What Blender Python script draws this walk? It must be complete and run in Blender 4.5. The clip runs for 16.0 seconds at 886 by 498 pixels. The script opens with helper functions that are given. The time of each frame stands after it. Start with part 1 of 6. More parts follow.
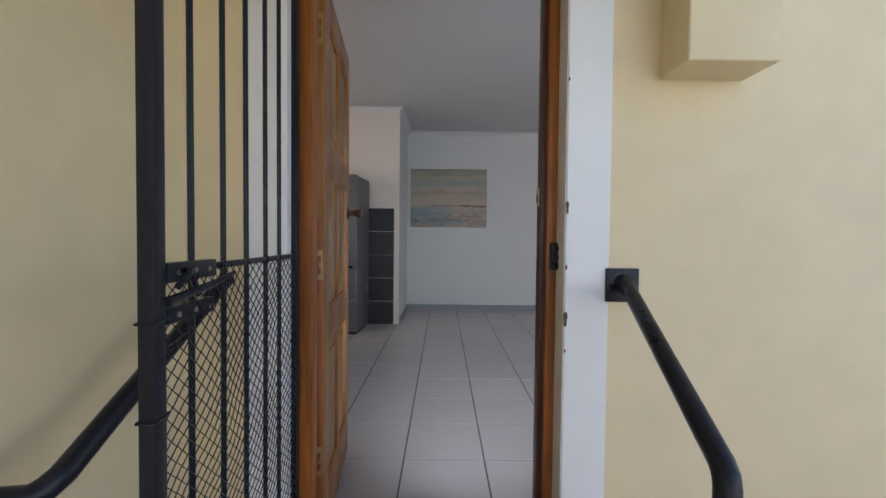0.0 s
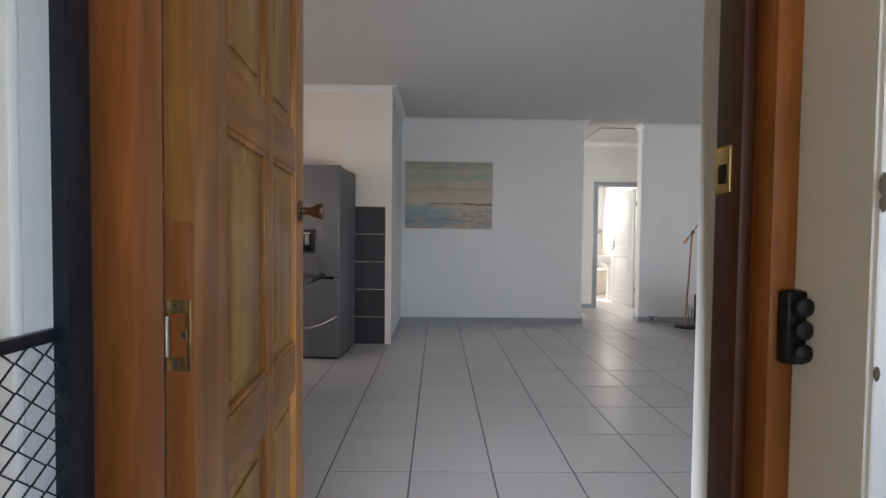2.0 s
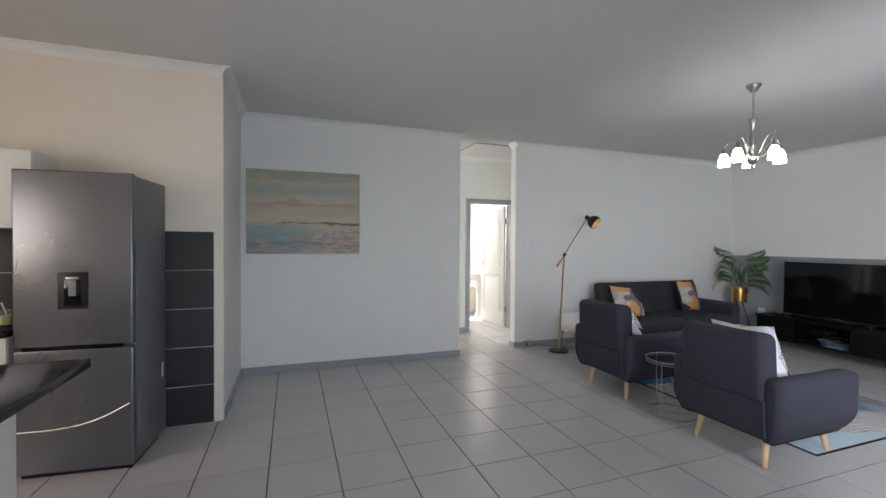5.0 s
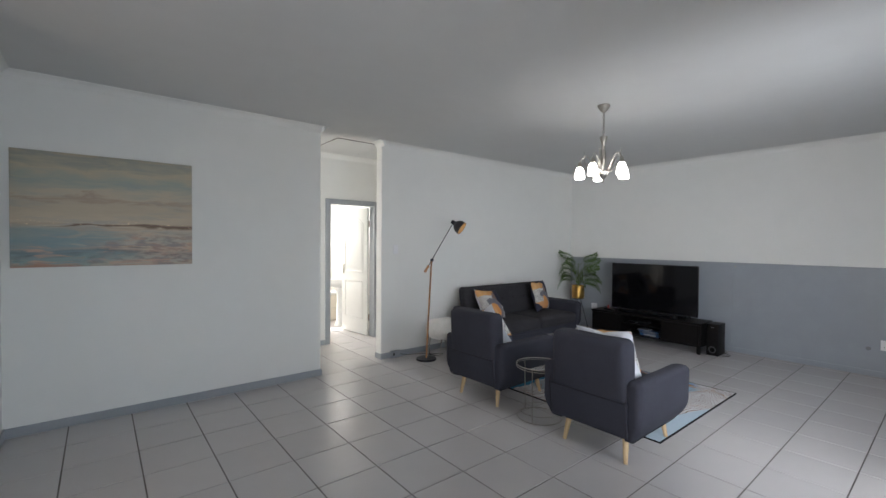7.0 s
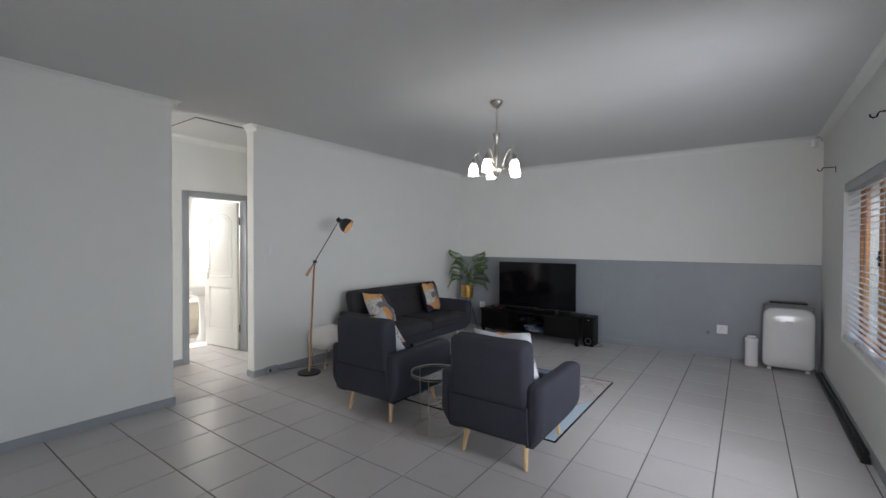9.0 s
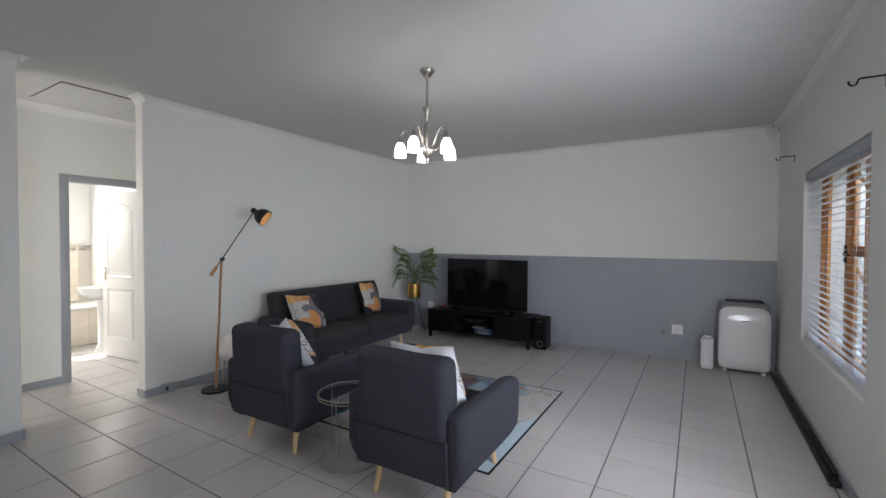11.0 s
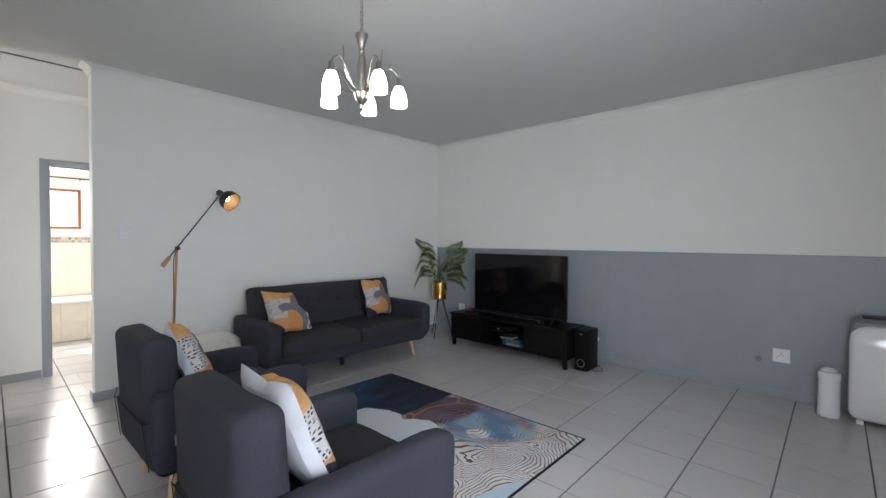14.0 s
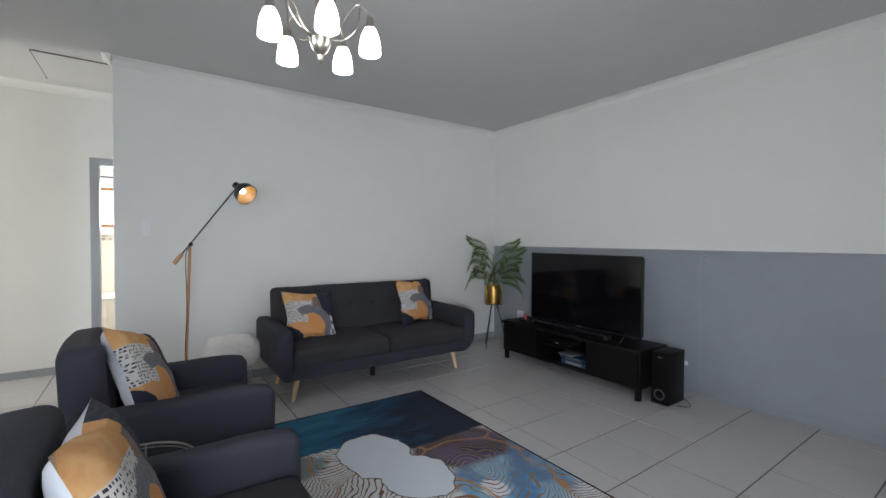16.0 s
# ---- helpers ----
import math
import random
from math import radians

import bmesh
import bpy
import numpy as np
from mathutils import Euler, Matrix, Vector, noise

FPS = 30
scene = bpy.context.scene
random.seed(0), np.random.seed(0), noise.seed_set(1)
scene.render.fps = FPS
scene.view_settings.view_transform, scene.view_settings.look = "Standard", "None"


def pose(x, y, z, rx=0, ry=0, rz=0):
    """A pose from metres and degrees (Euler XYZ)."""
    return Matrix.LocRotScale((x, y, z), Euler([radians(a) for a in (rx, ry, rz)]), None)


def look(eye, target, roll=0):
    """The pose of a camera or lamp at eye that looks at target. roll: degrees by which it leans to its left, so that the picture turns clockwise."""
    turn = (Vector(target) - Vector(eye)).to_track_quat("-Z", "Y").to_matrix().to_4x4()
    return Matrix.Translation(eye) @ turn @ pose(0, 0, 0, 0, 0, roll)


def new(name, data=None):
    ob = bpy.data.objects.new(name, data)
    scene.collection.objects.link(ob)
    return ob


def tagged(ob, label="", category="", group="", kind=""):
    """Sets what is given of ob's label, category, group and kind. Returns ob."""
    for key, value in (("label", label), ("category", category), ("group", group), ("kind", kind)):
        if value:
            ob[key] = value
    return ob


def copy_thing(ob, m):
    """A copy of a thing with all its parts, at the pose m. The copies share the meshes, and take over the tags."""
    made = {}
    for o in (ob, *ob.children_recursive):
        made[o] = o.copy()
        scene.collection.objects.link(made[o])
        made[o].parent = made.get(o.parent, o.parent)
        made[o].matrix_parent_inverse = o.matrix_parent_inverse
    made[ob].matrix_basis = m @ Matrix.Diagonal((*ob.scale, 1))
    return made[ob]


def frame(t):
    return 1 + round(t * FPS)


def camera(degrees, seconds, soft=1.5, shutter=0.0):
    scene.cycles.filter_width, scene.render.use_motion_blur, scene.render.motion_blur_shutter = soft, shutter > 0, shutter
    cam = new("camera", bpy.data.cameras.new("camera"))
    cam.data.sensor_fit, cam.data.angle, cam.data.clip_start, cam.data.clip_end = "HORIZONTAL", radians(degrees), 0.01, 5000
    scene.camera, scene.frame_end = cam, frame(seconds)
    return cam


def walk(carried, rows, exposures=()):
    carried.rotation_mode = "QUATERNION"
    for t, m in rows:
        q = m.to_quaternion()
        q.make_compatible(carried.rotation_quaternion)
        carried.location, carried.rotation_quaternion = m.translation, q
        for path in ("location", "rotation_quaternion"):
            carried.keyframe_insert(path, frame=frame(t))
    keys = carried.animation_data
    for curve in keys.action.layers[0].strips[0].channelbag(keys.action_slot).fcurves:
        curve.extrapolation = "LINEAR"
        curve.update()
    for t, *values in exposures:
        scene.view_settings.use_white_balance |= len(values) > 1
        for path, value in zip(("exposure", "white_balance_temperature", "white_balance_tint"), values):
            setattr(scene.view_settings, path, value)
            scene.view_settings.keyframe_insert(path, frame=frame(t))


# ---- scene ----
cam = camera(92.6, 16.0)
PATH = [
    (0, (0.128, 0.07, 1.142), (0.13, 2.069, 1.087), 0.6),
    (0.5, (0.129, 0.271, 1.154), (0.133, 2.27, 1.096), 0.6),
    (1, (0.122, 0.482, 1.15), (0.13, 2.482, 1.094), 0.4),
    (1.5, (0.093, 0.731, 1.163), (0.104, 2.73, 1.106), 0.5),
    (2, (0.064, 0.937, 1.187), (0.091, 2.936, 1.13), 0.6),
    (2.5, (0.052, 1.125, 1.207), (0.121, 3.123, 1.155), 0.5),
    (3, (0.044, 1.323, 1.256), (0.207, 3.315, 1.205), 0.5),
    (3.5, (0.058, 1.463, 1.317), (0.328, 3.444, 1.27), 0.5),
    (6, (0.089, 2.035, 1.488), (1.066, 3.78, 1.456), 0.3),
    (6.5, (0.117, 2.135, 1.508), (1.241, 3.788, 1.473), 0.3),
    (7, (0.14, 2.217, 1.525), (1.401, 3.769, 1.49), 0.4),
    (7.5, (0.172, 2.298, 1.531), (1.548, 3.748, 1.495), 0.4),
    (8, (0.222, 2.353, 1.523), (1.681, 3.721, 1.491), 0.2),
    (8.5, (0.254, 2.419, 1.522), (1.8, 3.688, 1.493), 0.3),
    (9, (0.36, 2.486, 1.515), (1.985, 3.652, 1.484), 0.2),
    (9.5, (0.485, 2.548, 1.502), (2.19, 3.594, 1.473), 0.1),
    (12, (1.482, 2.495, 1.454), (3.195, 3.526, 1.406), 0.3),
    (12.5, (1.721, 2.434, 1.396), (3.378, 3.554, 1.366), 0.2),
    (13, (1.941, 2.392, 1.4), (3.542, 3.59, 1.363), 0.3),
    (13.5, (2.151, 2.362, 1.39), (3.687, 3.644, 1.351), 0.3),
    (14, (2.359, 2.399, 1.373), (3.822, 3.761, 1.329), 0.3),
    (14.5, (2.558, 2.457, 1.37), (3.952, 3.89, 1.323), 0.4),
    (15, (2.764, 2.504, 1.351), (4.086, 4.004, 1.302), 0.3),
    (15.5, (2.964, 2.52, 1.342), (4.199, 4.093, 1.298), 0.4),
    (16, (3.171, 2.556, 1.337), (4.317, 4.194, 1.293), 0.3),
]
walk(cam, [(t, look(eye, target, roll)) for t, eye, target, roll in PATH],
     [(0, 1.2, 6250, 15), (1.0, 1.2, 6250, 15), (1.5, 1.35, 6300, 15), (2.0, 1.42, 6400, 14), (2.5, 1.7, 6500, 13), (3.0, 1.69, 6500, 12), (3.5, 1.64, 6450, 11), (6.0, 1.58, 6350, 10), (7.3, 1.57, 6350, 10), (9.5, 1.34, 6350, 11), (12.0, 1.50, 6400, 11), (16.0, 1.65, 6280, 9)])

# ---- world, sun, large lights ----
world = bpy.data.worlds.new("sky")
scene.world = world
world.use_nodes = True
wt = world.node_tree
sky = wt.nodes.new("ShaderNodeTexSky")
sky.sky_type, sky.sun_disc = "NISHITA", False
sky.sun_elevation, sky.sun_rotation = radians(48), radians(-20)
wt.nodes["Background"].inputs[1].default_value = 0.15
wt.links.new(sky.outputs[0], wt.nodes["Background"].inputs[0])
sun = new("sun", bpy.data.lights.new("sun", "SUN"))
sun.data.energy, sun.data.angle, sun.data.color = 3.0, radians(0.5), (1, 0.95, 0.88)
sun.matrix_world = look((0, 0, 0), (0.23, -0.63, -0.74))


def area(name, eye, target, w, h, watts, color=(1, 1, 1)):
    lamp = new(name, bpy.data.lights.new(name, "AREA"))
    lamp.data.shape, lamp.data.size, lamp.data.size_y = "RECTANGLE", w, h
    lamp.data.energy, lamp.data.color = watts, color
    lamp.matrix_world = look(eye, target)
    return lamp


def bulb(name, place, watts, color, radius=0.03):
    lamp = new(name, bpy.data.lights.new(name, "POINT"))
    lamp.data.energy, lamp.data.color, lamp.data.shadow_soft_size = watts, color, radius
    lamp.location = place
    return lamp


area("sky_kitchen_window", (-3.46, 3.2, 1.6), (0, 3.2, 0.9), 1.8, 1.0, 12, (1, 0.84, 0.70))
# fill light for the television wall, in an added window out of view
area("fill_dining_opening", (2.62, 1.62, 1.30), (7.1, 5.0, 1.0), 1.1, 1.2, 16, (0.92, 0.95, 1.0)).data.spread = radians(125)
area("sky_entrance", (0.14, 1.70, 1.12), (1.5, 6.0, 0.8), 0.66, 1.75, 6.8, (0.82, 0.91, 1.0)).data.spread = radians(118)
area("sky_front_window", (4.94, 1.15, 2.35), (4.94, 2.1, 1.0), 1.6, 0.45, 11, (0.80, 0.90, 1.0))
area("sky_bath_window", (2.9, 10.42, 1.8), (2.9, 8, 1.4), 0.75, 0.55, 27, (1, 0.96, 0.90))
# fill light for the corridor, set in an added opening out of view
area("fill_corridor_opening", (-0.60, 7.6, 1.55), (3, 7.6, 1.0), 0.7, 1.0, 14, (1, 0.95, 0.86))
bulb("lamp_glow", (3.836, 6.420, 1.712), 0.04, (1, 0.72, 0.42), 0.015)

# ---- materials ----


class Net:
    """A short way to wire a material's nodes."""

    def __init__(self, name, rough=0.5, metal=0.0, color=(0.5, 0.5, 0.5)):
        self.m = bpy.data.materials.new(name)
        self.m.use_nodes = True
        self.t = self.m.node_tree
        self.b = self.t.nodes["Principled BSDF"]
        self.b.inputs["Roughness"].default_value = rough
        self.b.inputs["Metallic"].default_value = metal
        self.b.inputs["Base Color"].default_value = (*color, 1)
        self.co = self.t.nodes.new("ShaderNodeTexCoord").outputs["Object"]

    def put(self, sock, v):
        if isinstance(v, bpy.types.NodeSocket):
            self.t.links.new(v, sock)
        elif isinstance(v, tuple) and sock.type == "RGBA":
            sock.default_value = (*v[:3], 1)
        else:
            sock.default_value = v

    def f(self, op, a, b=0.0, c=0.0, clamp=False):
        n = self.t.nodes.new("ShaderNodeMath")
        n.operation, n.use_clamp = op, clamp
        for s, v in zip(n.inputs, (a, b, c)):
            self.put(s, v)
        return n.outputs[0]

    def step(self, v, lo, hi):
        n = self.t.nodes.new("ShaderNodeMapRange")
        n.interpolation_type = "SMOOTHSTEP"
        for k, x in (("Value", v), ("From Min", lo), ("From Max", hi)):
            self.put(n.inputs[k], x)
        return n.outputs[0]

    def mix(self, fac, a, b, blend="MIX"):
        n = self.t.nodes.new("ShaderNodeMix")
        n.data_type, n.blend_type = "RGBA", blend
        self.put(n.inputs[0], fac), self.put(n.inputs[6], a), self.put(n.inputs[7], b)
        return n.outputs[2]

    def scaled(self, sx, sy, sz, co=None, move=(0, 0, 0)):
        n = self.t.nodes.new("ShaderNodeMapping")
        self.put(n.inputs[0], co or self.co)
        n.inputs["Scale"].default_value, n.inputs["Location"].default_value = (sx, sy, sz), move
        return n.outputs[0]

    def noise(self, scale, detail=3.0, co=None, distort=0.0, rough=0.55):
        n = self.t.nodes.new("ShaderNodeTexNoise")
        self.put(n.inputs["Vector"], co or self.co)
        for k, v in (("Scale", scale), ("Detail", detail), ("Distortion", distort), ("Roughness", rough)):
            n.inputs[k].default_value = v
        return n.outputs["Fac"]

    def axes(self, co=None):
        n = self.t.nodes.new("ShaderNodeSeparateXYZ")
        self.put(n.inputs[0], co or self.co)
        return n.outputs

    def ramp(self, fac, stops, kind="LINEAR"):
        n = self.t.nodes.new("ShaderNodeValToRGB")
        n.color_ramp.interpolation = kind
        el = n.color_ramp.elements
        while len(el) < len(stops):
            el.new(0.5)
        for e, (p, c) in zip(el, stops):
            e.position, e.color = p, (*c, 1)
        self.put(n.inputs[0], fac)
        return n.outputs[0]

    def bump(self, h, dist, strength=0.5):
        n = self.t.nodes.new("ShaderNodeBump")
        n.inputs["Distance"].default_value, n.inputs["Strength"].default_value = dist, strength
        self.put(n.inputs["Height"], h)
        self.t.links.new(n.outputs[0], self.b.inputs["Normal"])

    def color(self, c):
        self.put(self.b.inputs["Base Color"], c)

    def random(self):
        return self.t.nodes.new("ShaderNodeObjectInfo").outputs["Random"]


def tone(c, k):
    return tuple(min(1.0, v * k) for v in c)


def surface(name, c, rough=0.5, metal=0.0, grain=60, stain=1.5, vary=0.06, bump=0.0008, rvary=0.1, clear=0.0):
    n = Net(name, rough, metal, c)
    a, b = n.noise(stain, 4), n.noise(grain, 3)
    both = n.f("MULTIPLY_ADD", b, 0.4, n.f("MULTIPLY", a, 0.6))
    n.color(n.mix(n.step(both, 0.35, 0.65), tone(c, 1 - vary), tone(c, 1 + vary)))
    n.put(n.b.inputs["Roughness"], n.f("MULTIPLY_ADD", n.f("SUBTRACT", a, 0.5), 2 * rvary, rough))
    if bump:
        n.bump(b, bump, 0.5)
    n.b.inputs["Coat Weight"].default_value = clear
    return n.m


def wood(name, dark, light, along="z", rough=0.35, scale=1.0, clear=0.04):
    n = Net(name, rough)
    s = {"z": (14, 14, 0.9), "y": (14, 0.9, 14), "x": (0.9, 14, 14)}[along]
    co = n.scaled(*(v * scale for v in s))
    big = n.noise(1.3, 5, co, 1.2)
    fine = n.noise(9, 3, co, 0.4)
    patch, blotch = n.noise(2.2, 2), n.noise(1.0, 4, n.scaled(5, 5, 1.6, move=(2, 5, 1)), 0.8)
    v = n.f("ADD", n.f("MULTIPLY", big, 0.7), n.f("MULTIPLY", fine, 0.3))
    c = n.ramp(v, [(0.32, dark), (0.5, tuple((a + b) / 2 for a, b in zip(dark, light))), (0.68, light)])
    c = n.mix(n.step(patch, 0.3, 0.75), c, n.mix(0.45, c, dark))
    n.color(n.mix(n.f("MULTIPLY", n.step(blotch, 0.52, 0.66), 0.40), c, n.mix(1.0, c, (1.55, 1.50, 1.25), "MULTIPLY")))
    n.put(n.b.inputs["Roughness"], n.f("MULTIPLY_ADD", fine, 0.2, rough - 0.1))
    n.bump(fine, 0.0006, 0.5)
    n.b.inputs["Coat Weight"].default_value = clear
    n.b.inputs["Coat Roughness"].default_value = 0.2
    return n.m


def fabric(name, c, weave=480):
    n = Net(name, 0.92)
    a, b = n.noise(3, 3), n.noise(weave, 2)
    c1 = n.mix(n.step(a, 0.3, 0.7), tone(c, 0.9), tone(c, 1.12))
    n.color(n.mix(n.step(b, 0.35, 0.68), n.mix(0.45, c1, tone(c, 0.5)), n.mix(0.4, c1, tone(c, 1.9))))
    n.bump(n.f("MULTIPLY_ADD", b, 0.6, n.noise(18, 3)), 0.0025, 0.5)
    n.b.inputs["Specular IOR Level"].default_value = 0.25
    return n.m


def glow(name, c, strength):
    n = Net(name, 0.4)
    n.color((0.9, 0.9, 0.88))
    n.b.inputs["Emission Color"].default_value = (*c, 1)
    n.b.inputs["Emission Strength"].default_value = strength
    return n.m


def glass(name, c=(0.95, 0.98, 0.97), rough=0.0):
    n = Net(name, rough)
    n.color(c)
    n.b.inputs["Transmission Weight"].default_value = 1.0
    n.b.inputs["IOR"].default_value = 1.45
    return n.m


def wall_paint(name, c, vary=0.014, rough=0.6):
    n = Net(name, rough)
    big, mid, fine = n.noise(0.7, 4), n.noise(6, 4), n.noise(140, 3)
    n.color(n.mix(n.step(n.f("MULTIPLY_ADD", mid, 0.4, n.f("MULTIPLY", big, 0.6)), 0.35, 0.65), tone(c, 1 - vary), tone(c, 1 + vary)))
    n.bump(n.f("MULTIPLY_ADD", mid, 1.2, fine), 0.0010, 0.22)
    return n.m


PAINT = wall_paint("white_wall_paint", (0.74, 0.74, 0.72))
# kitchen wall paint, with the warm window glow tinted into its colour
KPAINT = wall_paint("warm_tinted_wall_paint", (0.76, 0.69, 0.61))
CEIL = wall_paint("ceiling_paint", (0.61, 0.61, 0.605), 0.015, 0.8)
DADO = wall_paint("blue_grey_wall_paint", (0.30, 0.325, 0.36), 0.04, 0.4)
TRIM = surface("grey_trim_paint", (0.30, 0.32, 0.345), 0.38, vary=0.05)
YELLOW = wall_paint("yellow_outside_paint", (0.82, 0.675, 0.415), 0.05, 0.65)
PLASTER = wall_paint("white_outside_paint", (0.88, 0.87, 0.84), 0.02, 0.5)
WHITE = surface("white_enamel", (0.80, 0.79, 0.76), 0.35, vary=0.02)
BLACKMETAL = surface("black_painted_steel", (0.014, 0.015, 0.021), 0.30, 0.0, grain=90, vary=0.35, bump=0.0015, rvary=0.2)
GROUT = surface("dark_grout", (0.12, 0.105, 0.10), 0.9, grain=300, vary=0.2)
CONCRETE = surface("concrete", (0.33, 0.32, 0.30), 0.85, grain=120, vary=0.12, bump=0.003)
DOORWOOD = wood("oiled_meranti", (0.21, 0.070, 0.010), (0.56, 0.24, 0.040), "z", 0.34)
PANELWOOD = wood("oiled_panel_wood", (0.20, 0.090, 0.014), (0.54, 0.29, 0.065), "z", 0.32)
FRAMEWOOD = wood("red_brown_frame_wood", (0.19, 0.050, 0.008), (0.48, 0.165, 0.032), "z", 0.42)
LEGWOOD = wood("pale_beech", (0.52, 0.36, 0.19), (0.72, 0.54, 0.33), "z", 0.45)
WINWOOD = wood("orange_window_wood", (0.42, 0.17, 0.05), (0.68, 0.33, 0.12), "z", 0.4)
BRASS = surface("worn_brass", (0.62, 0.47, 0.20), 0.32, 1.0, vary=0.2)
BRONZE = surface("antique_bronze", (0.24, 0.16, 0.115), 0.28, 1.0, vary=0.15)
NICKEL = surface("brushed_nickel", (0.40, 0.38, 0.345), 0.32, 1.0, vary=0.08)
CHROME = surface("chrome", (0.7, 0.7, 0.7), 0.08, 1.0, vary=0.02)
GOLD = surface("brushed_gold_pot", (0.75, 0.45, 0.13), 0.28, 1.0, vary=0.1)
STEEL = surface("fridge_steel", (0.17, 0.175, 0.19), 0.30, 0.75, grain=200, stain=2, vary=0.05)
STEELSIDE = surface("fridge_side", (0.155, 0.16, 0.17), 0.42, 0.2, vary=0.06)
BLACKPLASTIC = surface("black_plastic", (0.012, 0.012, 0.013), 0.38, vary=0.1)
SCREEN = surface("screen_glass", (0.004, 0.004, 0.005), 0.07, vary=0.0, bump=0, rvary=0.01)
BLACKWOOD = surface("black_brown_laminate", (0.007, 0.006, 0.006), 0.42, grain=40, vary=0.3)
GRANITE = surface("black_granite", (0.010, 0.010, 0.011), 0.14, grain=350, vary=0.5, bump=0, rvary=0.02)
CHARCOAL = fabric("charcoal_fabric", (0.039, 0.040, 0.053))
CHARCOAL_SEAT = fabric("charcoal_seat_fabric", (0.037, 0.036, 0.041))
PIPING = fabric("dark_piping", (0.012, 0.012, 0.015))
PLASTICWHITE = surface("white_plastic", (0.80, 0.80, 0.82), 0.09, vary=0.02, bump=0)
PLASTICGREY = surface("grey_plastic", (0.20, 0.21, 0.22), 0.35, vary=0.03)
CERAMIC = surface("white_ceramic", (0.82, 0.82, 0.80), 0.08, vary=0.01, bump=0)
BLIND = surface("white_blind_slat", (0.74, 0.76, 0.80), 0.3, vary=0.02, bump=0)
LEAF = surface("palm_leaf", (0.058, 0.112, 0.020), 0.42, grain=80, vary=0.35)
STALK = surface("palm_stalk", (0.10, 0.14, 0.05), 0.5, vary=0.2)
FUR = surface("white_fur", (0.80, 0.78, 0.75), 0.95, vary=0.08)
for dull in (BLACKWOOD, BLACKPLASTIC, SCREEN, GRANITE, BLACKMETAL):
    dull.node_tree.nodes["Principled BSDF"].inputs["Specular IOR Level"].default_value = 0.28
BLACKWOOD.node_tree.nodes["Principled BSDF"].inputs["Specular IOR Level"].default_value = 0.12
PANE = glass("window_glass")
CLEAR = glass("clear_glass", (0.93, 0.97, 0.96))
SHADE = glow("opal_shade", (1, 0.95, 0.88), 4.0)
BULBGLOW = glow("warm_bulb", (1, 0.80, 0.55), 5.0)
RED = surface("red_plastic", (0.45, 0.04, 0.03), 0.4)
BLUECASE = surface("blue_case", (0.010, 0.040, 0.115), 0.4)
GREYCASE = surface("pale_grey_case", (0.22, 0.23, 0.25), 0.45)
OAK = wood("counterweight_wood", (0.42, 0.20, 0.09), (0.60, 0.34, 0.17), "z", 0.5)
LEMON = surface("lemon_drink", (0.62, 0.62, 0.25), 0.3)


def tile_mat(name, c, rough, vary, mottled):
    n = Net(name, rough)
    r = n.random()
    m = n.noise(7, 5)
    base = n.mix(r, tone(c, 1 - vary), tone(c, 1 + vary))
    n.color(n.mix(n.f("MULTIPLY", n.step(m, 0.35, 0.7), mottled), base, tone(c, 1.25)))
    n.put(n.b.inputs["Roughness"], n.f("MULTIPLY_ADD", n.noise(3, 4), 0.12, rough - 0.06))
    n.bump(n.noise(25, 3), 0.0006, 0.3)
    return n.m


FLOORTILE = tile_mat("beige_grey_floor_tile", (0.50, 0.48, 0.475), 0.24, 0.03, 0.06)
DARKTILE = tile_mat("charcoal_wall_tile", (0.014, 0.014, 0.016), 0.50, 0.15, 0.7)
CREAMTILE = tile_mat("cream_wall_tile", (0.72, 0.66, 0.56), 0.2, 0.03, 0.3)
MOSAIC = tile_mat("mosaic_tile", (0.42, 0.38, 0.33), 0.25, 0.5, 0.5)


